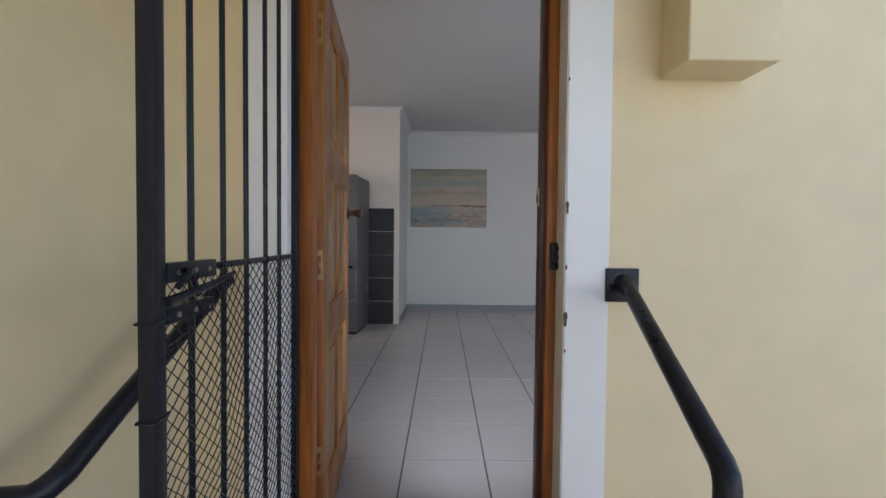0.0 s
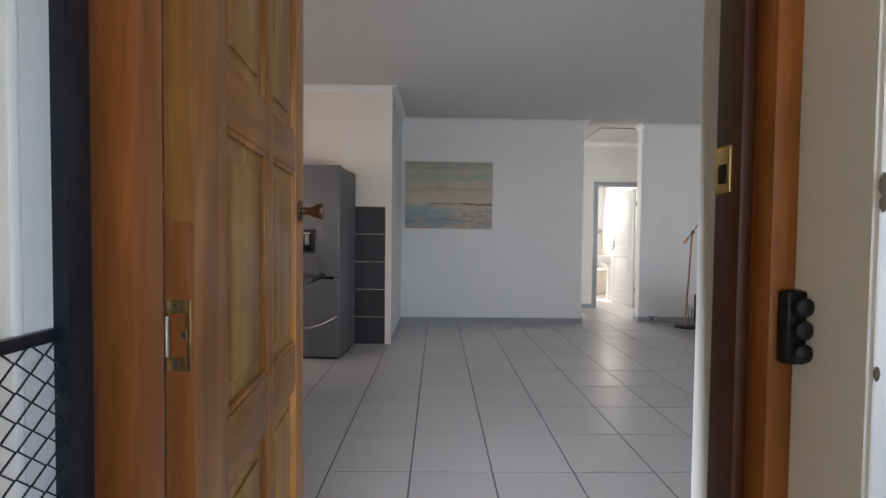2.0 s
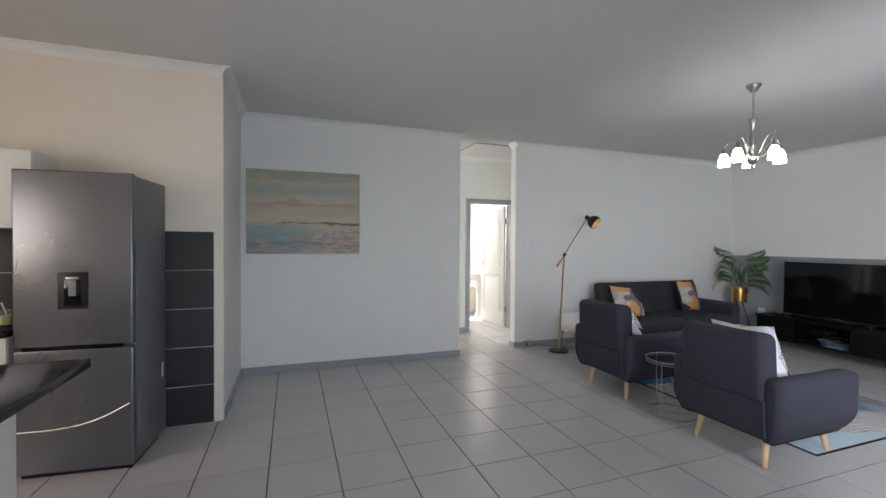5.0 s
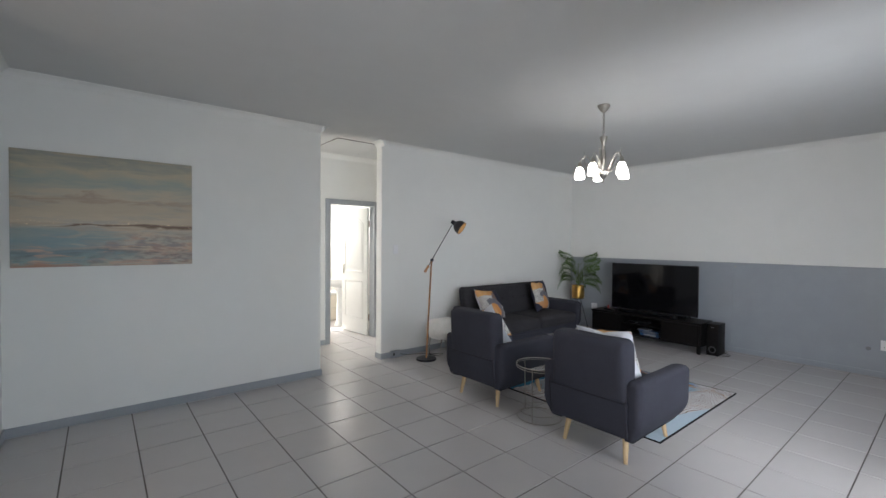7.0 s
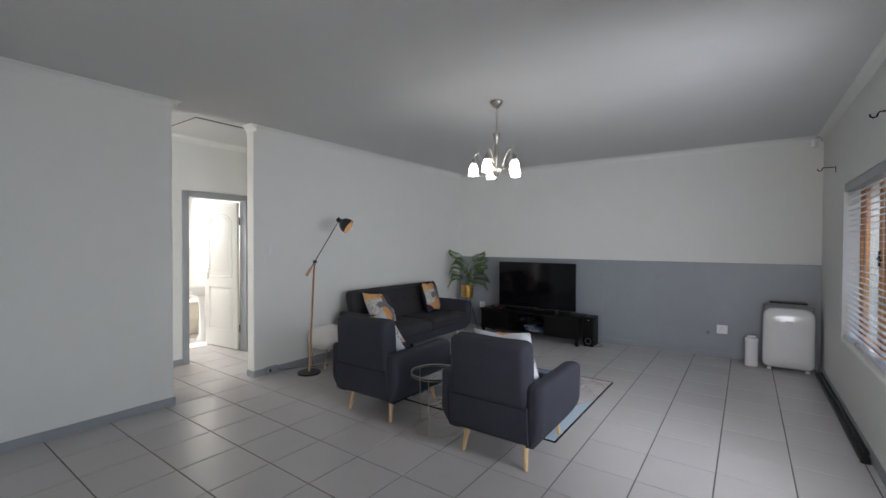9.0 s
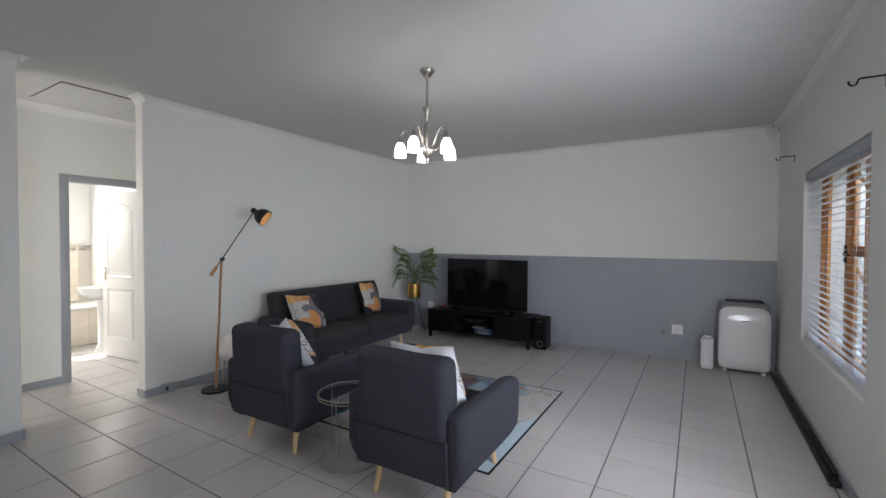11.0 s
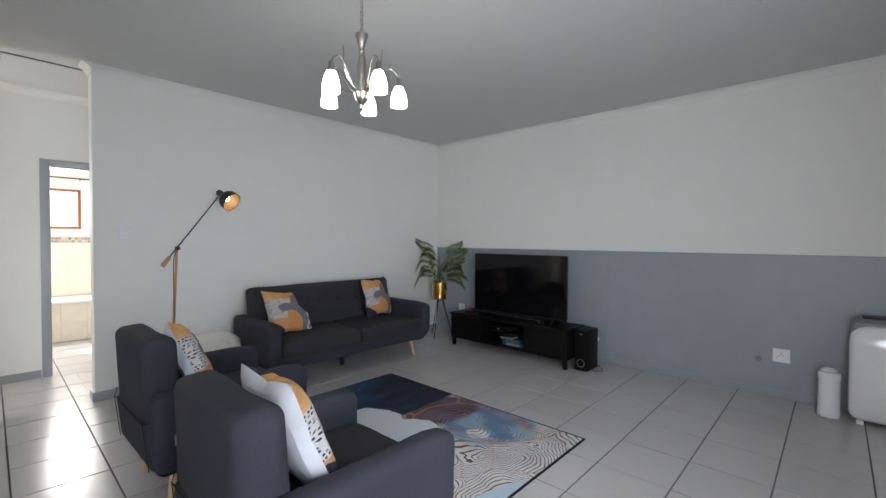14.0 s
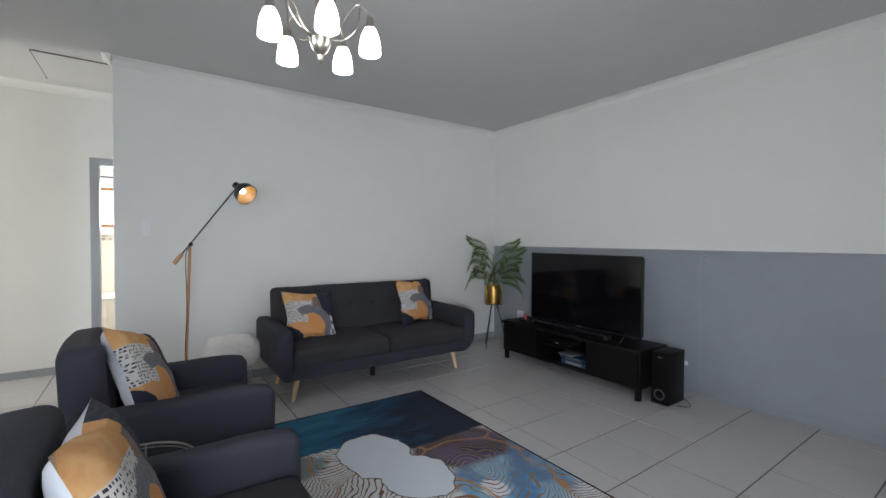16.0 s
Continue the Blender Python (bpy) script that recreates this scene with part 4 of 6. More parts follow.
def gate():
    g = thing("security_gate", "black steel barred security gate with wire mesh, open", "gate")
    X = -0.344
    z0, z1 = -0.005, 2.06
    part("gate_post", B(X - 0.013, X + 0.015, 0.740, 0.770, z0, z1, 0.003), BLACKMETAL, g)
    part("gate_post", B(X - 0.016, X + 0.016, 1.392, 1.424, z0, z1, 0.003), BLACKMETAL, g)
    for y in (0.862, 0.978, 1.084, 1.194, 1.288):
        part("gate_bar", tube(bmesh.new(), [(X, y, z0 + 0.03), (X + 0.002, y, 1.0), (X, y, z1 - 0.03)], 0.0062, 8), BLACKMETAL, g)
    for z in (z0 + 0.02, z1 - 0.02):
        part("gate_rail", B(X - 0.014, X + 0.014, 0.773, 1.392, z - 0.014, z + 0.014, 0.003), BLACKMETAL, g)
    part("gate_mid_rail", B(X - 0.006, X + 0.006, 0.773, 1.392, 1.072, 1.086, 0.002), BLACKMETAL, g)
    part("gate_low_rail", B(X - 0.006, X + 0.006, 0.773, 1.392, 0.30, 0.314, 0.002), BLACKMETAL, g)
    # expanded wire mesh: zigzag wires, slightly bagged
    bm = bmesh.new()
    dy, dz = 0.030, 0.0145
    n = int((1.395 - 0.765) / (dy / 2))
    rows = int(1.05 / dz)
    for i in range(n + 1):
        pts = []
        for k in range(rows + 1):
            y = 0.765 + (i + (0.5 if (k + i) % 2 else -0.5) * 0.92) * dy / 2
            z = 1.078 - k * dz
            bag = 0.012 + 0.016 * noise.noise(Vector((y * 5, z * 5, 2)))
            sag = 0.010 * noise.noise(Vector((y * 4, z * 4, 9)))
            pts.append((X + bag, min(1.40, max(0.757, y)), z + sag))
        tube(bm, pts, 0.0014, 3)
    part("wire_mesh", bm, BLACKMETAL, g, "bagging black diamond wire mesh", "stuff", smooth=False)
    for k, z in enumerate((1.0, 0.84, 0.66, 0.45, 0.25, 0.06)):
        part("tie_wire", tube(bmesh.new(), [(X + 0.017, 0.738, z), (X + 0.017, 0.773, z + 0.003), (X - 0.015, 0.773, z), (X - 0.015, 0.738, z - 0.002), (X + 0.017, 0.738, z)], 0.0026, 4), BLACKMETAL, g)
    lk = part("bolt_lock", B(X - 0.004, X + 0.016, 0.773, 0.925, 1.060, 1.094, 0.003), BLACKMETAL, g, "black rusty sliding bolt")
    part("bolt_plate", B(X - 0.004, X + 0.016, 0.773, 0.915, 0.990, 1.020, 0.003), BLACKMETAL, lk)
    part("bolt_bar", tube(bmesh.new(), [(X + 0.018, 0.765, 1.03), (X + 0.018, 0.90, 1.044), (X + 0.020, 0.99, 1.062)], [0.009, 0.008, 0.004], 8), BLACKMETAL, lk)
    part("bolt_shackle", tube(bmesh.new(), curve_pts([(X + 0.02, 0.79, 1.05), (X + 0.035, 0.80, 1.075), (X + 0.02, 0.83, 1.075), (X + 0.016, 0.86, 1.03)]), 0.006, 6), BLACKMETAL, lk)
    part("bolt_stay", tube(bmesh.new(), [(X - 0.01, 0.78, 0.985), (X - 0.03, 0.84, 0.93), (X - 0.02, 0.90, 0.95)], 0.006, 6), BLACKMETAL, lk)
    for y in (0.80, 0.85, 0.895):
        for z in (1.077, 1.004):
            part("bolt_screw", lathe(bmesh.new(), [(0.005, 0), (0.005, 0.003), (0.002, 0.004)], 8, pose(X + 0.016, y, z, 0, 90, 0)), NICKEL, lk)


gate()


def handrail(side):
    if side > 0:
        h = thing("handrail", "black painted steel pipe handrail on a wall plate", "handrail")
        p = part("wall_plate", B(0.622, 0.722, YO - 0.017, YO - 0.006, 0.952, 1.054, 0.003), BLACKMETAL, h)
        part("weld", lathe(bmesh.new(), [(0.029, 0), (0.027, 0.010), (0.020, 0.018)], 14, pose(0.674, YO - 0.017, 1.008, 90, 0, 0)), BLACKMETAL, p)
        for x in (0.636, 0.708):
            part("anchor_bolt", lathe(bmesh.new(), [(0.008, 0), (0.008, 0.005), (0.004, 0.009)], 6, pose(x, YO - 0.017, 0.998, 90, 0, 0)), BLACKMETAL, p)
        part("rail_pipe", tube(bmesh.new(), [(0.674, YO - 0.012, 1.010), (0.676, YO - 0.035, 1.012), (0.672, YO - 0.055, 1.000), (0.597, 0.765, 0.772), (0.593, 0.748, 0.760), (0.592, 0.742, 0.742), (0.592, 0.740, -0.34)], 0.0212, 16), BLACKMETAL, h)
    else:
        h = thing("handrail", "black painted steel pipe handrail on the side wall", "handrail")
        part("rail_pipe", tube(bmesh.new(), [(-0.500, 1.305, 1.012), (-0.500, 1.29, 1.010), (-0.500, 0.765, 0.742), (-0.508, 0.742, 0.730), (-0.525, 0.728, 0.722), (-0.60, 0.715, 0.722), (-0.650, 0.71, 0.735)], 0.0212, 16), BLACKMETAL, h)
        part("wall_bracket", tube(bmesh.new(), [(-0.505, 1.215, 0.965), (-0.60, 1.21, 0.945), (-0.654, 1.21, 0.95)], 0.012, 8), BLACKMETAL, h)
        part("bracket_plate", B(-0.656, -0.648, 0.675, 0.745, 0.70, 0.77, 0.003), BLACKMETAL, h)


handrail(1), handrail(-1)
tagged(part("wall_box", B(0.776, 1.024, 1.207, YO - 0.006, 1.62, 2.30, 0.006, 3), YELLOW), "yellow painted plaster box projecting from the wall", "wall box", kind="structure")

# ---- seating ----


def armrest(length, width, top, side, seed=0):
    """A padded arm with a flat side, a round top and a belly that curves in under the seat; side is +1 or -1."""
    bm = puffy(length, width, top - 0.175, 0.042, 0, 20, False, seed)
    for v in bm.verts:
        p = v.co
        k = max(0.0, (0.165 - p.z) / 0.165)
        if side * p.y > 0:
            p.y -= side * 0.080 * k ** 1.8
        else:
            p.y -= side * 0.02 * k ** 1.8
        p.x -= (0.060 if p.x > 0 else -0.030) * k ** 1.8 * min(1, abs(p.x) / (length * 0.4))
        if p.x > 0.3 * length:
            p.z -= 0.035 * max(0, (p.x / length - 0.3) / 0.2) ** 2 * (p.z / top)
        p.z += 0.175
    return bm


def leg(parent, x, y, dx, dy, z=0.18, r=0.019):
    part("leg", tube(bmesh.new(), [(x + dx * 1.0, y + dy * 1.0, 0), (x, y, z)], [r * 0.72, r * 1.25], 14), LEGWOOD, parent, "pale tapered wooden leg")


def armchair():
    """Faces +x; its middle on the floor is the origin."""
    c = thing("armchair", "charcoal fabric armchair with pale splayed wooden legs", "armchair", group="armchairs")
    H = 0.388
    for s in (-1, 1):
        part("armrest", armrest(0.815, 0.112, 0.605, s, s), CHARCOAL, c, at=pose(0.0, s * (H - 0.056), 0))
    part("seat_base", prism(bmesh.new(), rounded([(-0.345, 0.176), (0.33, 0.176), (0.375, 0.23), (0.375, 0.335), (-0.40, 0.335), (-0.40, 0.23)], [0.05, 0.05, 0.05, 0.02, 0.02, 0.05]), -0.30, 0.30, 0.004), CHARCOAL, c)
    part("seat_cushion", puffy(0.63, 0.555, 0.125, 0.045, 0.022, 10, True), CHARCOAL_SEAT, c, at=pose(0.075, 0, 0.325))
    lo = rounded([(-0.405, 0.20), (-0.25, 0.20), (-0.25, 0.46), (-0.432, 0.46)], [0.05, 0.01, 0.01, 0.015])
    part("lower_back", prism(bmesh.new(), lo, -0.30, 0.30, 0.012), CHARCOAL, c)
    # the upper back leans back and narrows a little to the top
    bm = puffy(0.605, 0.165, 0.445, 0.050, 0.0, 14, False, 3)
    for v in bm.verts:
        v.co.x *= 1 - 0.03 * v.co.z / 0.4
        v.co.y += 0.012 * math.cos(v.co.x * 5)
    part("back_cushion", bm, CHARCOAL, c, at=pose(-0.332, 0, 0.425, 0, 0, 90) @ pose(0, 0, 0, -3.5, 0, 0))
    for s in (-1, 1):
        part("seam_piping", tube(bmesh.new(), [(-0.412, s * 0.298, 0.22), (-0.438, s * 0.298, 0.46), (-0.425, s * 0.298, 0.50)], 0.002, 5), PIPING, c)
        leg(c, -0.275, s * 0.225, -0.035, s * 0.02)
        leg(c, 0.285, s * 0.225, 0.045, s * 0.02)
    part("back_seam", tube(bmesh.new(), [(-0.436, -0.298, 0.458), (-0.436, 0.298, 0.458)], 0.0022, 5), PIPING, c)
    return c


chair = armchair()
copy_thing(chair, pose(3.290, 5.160, 0, 0, 0, 1))
chair.matrix_basis = pose(3.255, 3.908, 0, 0, 0, 0.5)


def sofa():
    """Faces -y; its back stands near the wall."""
    s = thing("sofa", "charcoal fabric two-seat sofa with a button-tufted back", "sofa", pose(4.98, 6.35, 0))
    W = 0.99
    for k in (-1, 1):
        part("armrest", armrest(0.80, 0.13, 0.62, k, 4 + k), CHARCOAL, s, at=pose(k * (W - 0.065), 0, 0, 0, 0, -90))
    lower = rounded([(-W + 0.10, 0.20), (W - 0.10, 0.20), (W - 0.10, 0.31), (-W + 0.10, 0.31)], [0.01, 0.01, 0.01, 0.01])
    part("seat_base", prism(bmesh.new(), lower, -0.375, 0.37, 0.012), CHARCOAL, s)
    for k in (-1, 1):
        part("seat_cushion", puffy(0.862, 0.66, 0.15, 0.045, 0.028, 14, True, 5 + k), CHARCOAL_SEAT, s, at=pose(k * 0.432, -0.065, 0.295))
    bm = puffy(1.74, 0.155, 0.56, 0.045, 0.0, 46, False, 2)
    for v in bm.verts:
        for bx in (-0.62, -0.37, -0.12, 0.12, 0.37, 0.62):
            d = math.hypot(v.co.x - bx, v.co.z - 0.36)
            if v.co.y < 0:
                v.co.y += 0.030 * math.exp(-d / 0.04)
    part("backrest", bm, CHARCOAL_SEAT, s, at=pose(0, 0.265, 0.325, 8, 0, 0) @ pose(0, 0, 0, -16, 0, 0))
    for bx in (-0.62, -0.37, -0.12, 0.12, 0.37, 0.62):
        # near-black buttons, painting in the shade of the tuft pits
        part("tuft_button", lathe(bmesh.new(), [(0.004, -0.004), (0.013, 0), (0.012, 0.005), (0.004, 0.009)], 12, pose(bx, 0.254, 0.681, 90, 0, 0)), PIPING, s)
    for k in (-1, 1):
        leg(s, k * 0.79, -0.245, k * 0.045, -0.02, 0.20, 0.021)
        leg(s, k * 0.79, 0.25, k * 0.045, 0.02, 0.20, 0.021)
    part("centre_leg", B(-0.018, 0.018, -0.03, 0.01, 0, 0.21, 0.003), BLACKPLASTIC, s, "black centre leg")


sofa()


def scatter(at, label, white_back=True, seed=0):
    c = thing("scatter_cushion", label, "cushion", at, "scatter cushions")
    a, b = pillow(0.46, 0.46, 0.14, seed=seed)
    part("cushion_front", a, PRINT, c)
    part("cushion_back", b, PLAIN if white_back else NAVY, c)
    return c


NAVY = fabric("navy_cotton", (0.02, 0.022, 0.04))
# on the chairs they face +x, on the sofa -y
scatter(pose(3.105, 3.873, 0.680, 0, 0, 88) @ pose(0, 0, 0, -21, 0, 0) @ pose(0, 0, 0, 0, 4, 0), "printed orange and navy cushion with a white back on an armchair", seed=1)
scatter(pose(3.150, 5.120, 0.675, 0, 0, 76) @ pose(0, 0, 0, -25, 0, 0) @ pose(0, 0, 0, 0, 18, 0), "printed orange and navy cushion leaning in an armchair", seed=2)
scatter(pose(4.37, 6.37, 0.650, 0, 0, 6) @ pose(0, 0, 0, -30, 0, 0) @ pose(0, 0, 0, 0, 5, 0), "printed orange and grey cushion leaning on the sofa", seed=3)
scatter(pose(5.49, 6.39, 0.690, -15, 0, 0) @ pose(0, 0, 0, 0, -4, 14), "printed orange and grey cushion against the sofa arm", False, seed=4)

# ---- rug, side table, lamp, stool ----
rug = thing("rug", "blue, white and gold swirl-printed rug with a dark edge", "rug", pose(3.45, 3.655, 0))
part("rug_surface", B(0, 1.68, 0, 2.04, 0.001, 0.009, 0.002), RUGMAT, rug)
bm = B(-0.012, 0, -0.012, 2.052, 0.0005, 0.010, 0.002)
box(bm, 1.68, 1.692, -0.012, 2.052, 0.0005, 0.010, 0.002)
box(bm, 0, 1.68, -0.012, 0, 0.0005, 0.010, 0.002)
box(bm, 0, 1.68, 2.04, 2.052, 0.0005, 0.010, 0.002)
part("bound_edge", bm, PIPING, rug, "dark bound rug edge")


def side_table():
    t = thing("side_table", "round glass side table with a thin metal wire base", "side table", pose(3.125, 4.535, -0.0))
    ringp = lambda r, z: [(r * math.cos(a * math.tau / 40), r * math.sin(a * math.tau / 40), z) for a in range(41)]  # noqa: E731
    part("tabletop", lathe(bmesh.new(), [(0.198, 0.456), (0.2, 0.459), (0.198, 0.462)], 40), CLEAR, t, "clear glass top")
    part("top_rim", tube(bmesh.new(), ringp(0.203, 0.462), 0.005, 6), NICKEL, t)
    part("top_rim", tube(bmesh.new(), ringp(0.203, 0.442), 0.003, 6), NICKEL, t)
    part("base_ring", tube(bmesh.new(), ringp(0.19, 0.006), 0.005, 6), NICKEL, t)
    part("base_ring", tube(bmesh.new(), ringp(0.17, 0.06), 0.003, 6), NICKEL, t)
    for k in range(3):
        a = radians(200 + 120 * k)
        part("leg", tube(bmesh.new(), [(0.203 * math.cos(a), 0.203 * math.sin(a), 0.46), (0.19 * math.cos(a), 0.19 * math.sin(a), 0.006)], 0.004, 6), NICKEL, t)


side_table()


def floor_lamp():
    l = thing("floor_lamp", "floor lamp with wooden pole, black arm and lit black shade", "floor lamp", pose(0, 0, 0))
    part("base", lathe(bmesh.new(), [(0.128, 0), (0.13, 0.004), (0.13, 0.016), (0.125, 0.021), (0.02, 0.024)], 36, pose(3.415, 6.575, 0)), BLACKMETAL, l, "round black steel base")
    part("pole", tube(bmesh.new(), [(3.415, 6.575, 0.02), (3.455, 6.53, 1.275)], 0.0115, 12), OAK, l, "slim wooden pole")
    part("pivot", lathe(bmesh.new(), [(0.010, -0.022), (0.017, -0.018), (0.017, 0.018), (0.010, 0.022)], 14, pose(3.460, 6.525, 1.288, 90, 0, 0)), BLACKMETAL, l)
    a, b = Vector((3.345, 6.525, 1.135)), Vector((3.785, 6.515, 1.750))
    part("arm_rod", tube(bmesh.new(), [a + (b - a) * 0.12, b], 0.0055, 8), BLACKMETAL, l)
    part("counterweight", tube(bmesh.new(), [a, a + (b - a) * 0.13], [0.017, 0.015], 14), OAK, l, "wooden counterweight")
    d = Vector((0.42, -0.72, -0.55)).normalized()
    top = Vector((3.790, 6.530, 1.795))
    m = Matrix.Translation(top) @ d.to_track_quat("Z", "Y").to_matrix().to_4x4()
    sh = part("shade", lathe(bmesh.new(), [(0.022, 0), (0.029, 0.004), (0.029, 0.05), (0.034, 0.056), (0.067, 0.085), (0.085, 0.120), (0.090, 0.175), (0.087, 0.175), (0.082, 0.122), (0.063, 0.09), (0.02, 0.065)], 28, m), [BLACKMETAL], l, "black metal dome shade", at=Matrix.Identity(4))
    part("shade_lining", lathe(bmesh.new(), [(0.018, 0.064), (0.061, 0.091), (0.080, 0.124), (0.0855, 0.173)], 28, m, False), surface("warm_ivory_lining", (0.24, 0.15, 0.065), 0.35), sh, "pale inner face of the shade")
    part("light_bulb", lathe(bmesh.new(), [(0.012, 0.065), (0.014, 0.080), (0.022, 0.098), (0.023, 0.110), (0.015, 0.126), (0.004, 0.132)], 16, m), BULBGLOW, sh, "glowing warm bulb")
    cord = [(3.452, 6.50, 1.27), (3.425, 6.50, 1.20), (3.428, 6.52, 0.95), (3.432, 6.53, 0.7), (3.420, 6.55, 0.45), (3.44, 6.56, 0.28), (3.50, 6.62, 0.06), (3.60, 6.72, 0.012), (3.75, 6.66, 0.008), (3.62, 6.60, 0.008), (3.55, 6.80, 0.010), (3.32, 6.86, 0.02), (3.18, 6.905, 0.05)]
    part("lamp_cord", tube(bmesh.new(), curve_pts(cord, 6), 0.003, 6), BLACKPLASTIC, l)


floor_lamp()


def stool():
    s = thing("fluffy_stool", "white faux-fur stool on thin metal legs beside the sofa", "stool", pose(3.77, 6.66, 0))
    bm = puffy(0.44, 0.36, 0.22, 0.10, 0.03, 10)
    part("fur_seat", bm, FUR, s, at=pose(0, 0, 0.235))
    rnd = random.Random(4)
    vs, fs = [], []
    for _ in range(4200):
        a, b = rnd.uniform(0, math.tau), math.asin(rnd.uniform(-0.7, 1))
        n = Vector((math.cos(a) * math.cos(b), math.sin(a) * math.cos(b), math.sin(b)))
        sgn = lambda v, p: math.copysign(abs(v) ** p, v)  # noqa: E731
        p = Vector((0.215 * sgn(n.x, 0.6), 0.175 * sgn(n.y, 0.6), 0.35 + 0.115 * sgn(n.z, 0.7)))
        d = (n + Vector((rnd.uniform(-.5, .5), rnd.uniform(-.5, .5), rnd.uniform(-.9, .1)))).normalized() * rnd.uniform(0.02, 0.04)
        side = d.cross(Vector((rnd.random(), rnd.random(), 0.3))).normalized() * 0.0016
        k = len(vs)
        vs += [p - side, p + side, p + d]
        fs.append((k, k + 1, k + 2))
    me = bpy.data.meshes.new("fur")
    me.from_pydata(vs, [], fs)
    me.materials.append(FUR)
    part("fur", me, FUR, s, kind="stuff")
    for k, (x, y) in enumerate([(0.15, -0.12), (0.15, 0.12), (-0.15, -0.12), (-0.15, 0.12)]):
        part("leg", tube(bmesh.new(), [(x * 0.9, y, 0.26), (x * 1.05, y * 1.05, 0.004), (x * 1.05 - 0.02, y * 1.05, 0.004), (x * 0.75, y, 0.26)], 0.005, 6), NICKEL, s)


stool()

# ---- television corner ----


def tv_unit():
    u = thing("television_unit", "low black-brown laminate television unit with open shelf", "television unit")
    y0, y1, x0, x1 = 4.45, 6.10, 6.49, 6.90
    top = rounded([(x0 - 0.03, y0), (x1, y0), (x1, y1), (x0 - 0.03, y1)], [0.06, 0, 0, 0.05])
    bm = prism(bmesh.new(), top, 0.0, 0.028, 0.003)
    bmesh.ops.transform(bm, matrix=Matrix(((1, 0, 0, 0), (0, 0, 1, 0), (0, -1, 0, 0), (0, 0, 0, 1))).inverted(), verts=bm.verts)
    part("top_board", B(x0 - 0.02, x1, y0, y1, 0.402, 0.43, 0.006), BLACKWOOD, u)
    part("bottom_board", B(x0, x1, y0 + 0.01, y1 - 0.01, 0.10, 0.122, 0.003), BLACKWOOD, u)
    part("back_board", B(x1 - 0.01, x1, y0 + 0.01, y1 - 0.01, 0.122, 0.402), BLACKWOOD, u)
    for y in (y0 + 0.01, 4.97, 5.60, y1 - 0.03):
        part("upright_board", B(x0 + 0.002, x1 - 0.01, y, y + 0.02, 0.122, 0.402, 0.002), BLACKWOOD, u)
    part("shelf_board", B(x0 + 0.03, x1 - 0.01, 4.99, 5.60, 0.262, 0.278, 0.002), BLACKWOOD, u)
    for a, b in ((y0 + 0.032, 4.968), (5.622, y1 - 0.032)):
        part("cabinet_door", B(x0 - 0.004, x0 + 0.012, a, b, 0.126, 0.398, 0.004), BLACKWOOD, u)
    for y in (y0 + 0.02, y1 - 0.06):
        for x in (x0 + 0.01, x1 - 0.05):
            part("foot", B(x, x + 0.04, y, y + 0.04, 0, 0.10, 0.003), BLACKWOOD, u)
    return u


tv_unit()


def television():
    t = thing("television", "large black flat television on two splayed feet", "television")
    y0, y1, z0, z1, X = 4.568, 5.862, 0.472, 1.200, 6.70
    part("casing", B(X + 0.004, X + 0.05, y0 + 0.01, y1 - 0.01, z0 + 0.01, z1 - 0.01, 0.012), BLACKPLASTIC, t)
    part("bezel", B(X - 0.006, X + 0.004, y0, y1, z0, z1, 0.003), BLACKPLASTIC, t)
    part("screen", B(X - 0.0075, X - 0.006, y0 + 0.010, y1 - 0.010, z0 + 0.018, z1 - 0.010), SCREEN, t)
    part("brand_mark", B(X - 0.008, X - 0.006, 5.19, 5.24, z0 + 0.005, z0 + 0.011), GREYCASE, t)
    for y, s in ((4.72, -1), (5.71, 1)):
        part("foot", tube(bmesh.new(), [(X - 0.12, y + s * 0.02, 0.436), (X, y, 0.50), (X + 0.10, y + s * 0.02, 0.436)], 0.008, 8), BLACKPLASTIC, t)


television()
sb = thing("soundbar", "slim black soundbar in front of the television", "soundbar")
part("body", B(6.53, 6.61, 4.80, 5.68, 0.432, 0.487, 0.012, 3), BLACKPLASTIC, sb)
part("grille", B(6.526, 6.531, 4.83, 5.65, 0.440, 0.480, 0.003), SCREEN, sb)
part("display_light", B(6.5245, 6.527, 4.86, 4.87, 0.458, 0.464), RED, sb)
bx = thing("media_player", "small black media player on the shelf", "media player")
part("body", B(6.56, 6.76, 5.24, 5.50, 0.279, 0.322, 0.004), BLACKPLASTIC, bx)
part("front_panel", B(6.556, 6.561, 5.25, 5.49, 0.284, 0.317, 0.001), SCREEN, bx)
part("display", B(6.554, 6.557, 5.36, 5.40, 0.296, 0.304), GREYCASE, bx)
for k, (a, b, z, m, lab) in enumerate([(5.03, 5.32, 0.123, BLUECASE, "stack of blue disc cases"), (5.03, 5.34, 0.163, BLACKPLASTIC, "thin black disc case lying flat"), (5.05, 5.34, 0.178, BLUECASE, "blue disc case on the pile"), (5.20, 5.37, 0.193, GREYCASE, "pale disc case on the pile")]):
    c = thing("disc_case", lab, "disc case", group="disc cases")
    part("cover", B(6.55 + 0.006 * k, 6.72, a, b, z, z + (0.038 if k == 0 else 0.014), 0.002), m, c)
    part("spine_label", B(6.547 + 0.006 * k, 6.551 + 0.006 * k, a + 0.05, b - 0.06, z + 0.004, z + (0.030 if k == 0 else 0.010)), GREYCASE if m is not GREYCASE else BLUECASE, c)
rm = thing("charger", "small red and black plug-in device on the unit", "charger", pose(6.62, 5.88, 0.43))
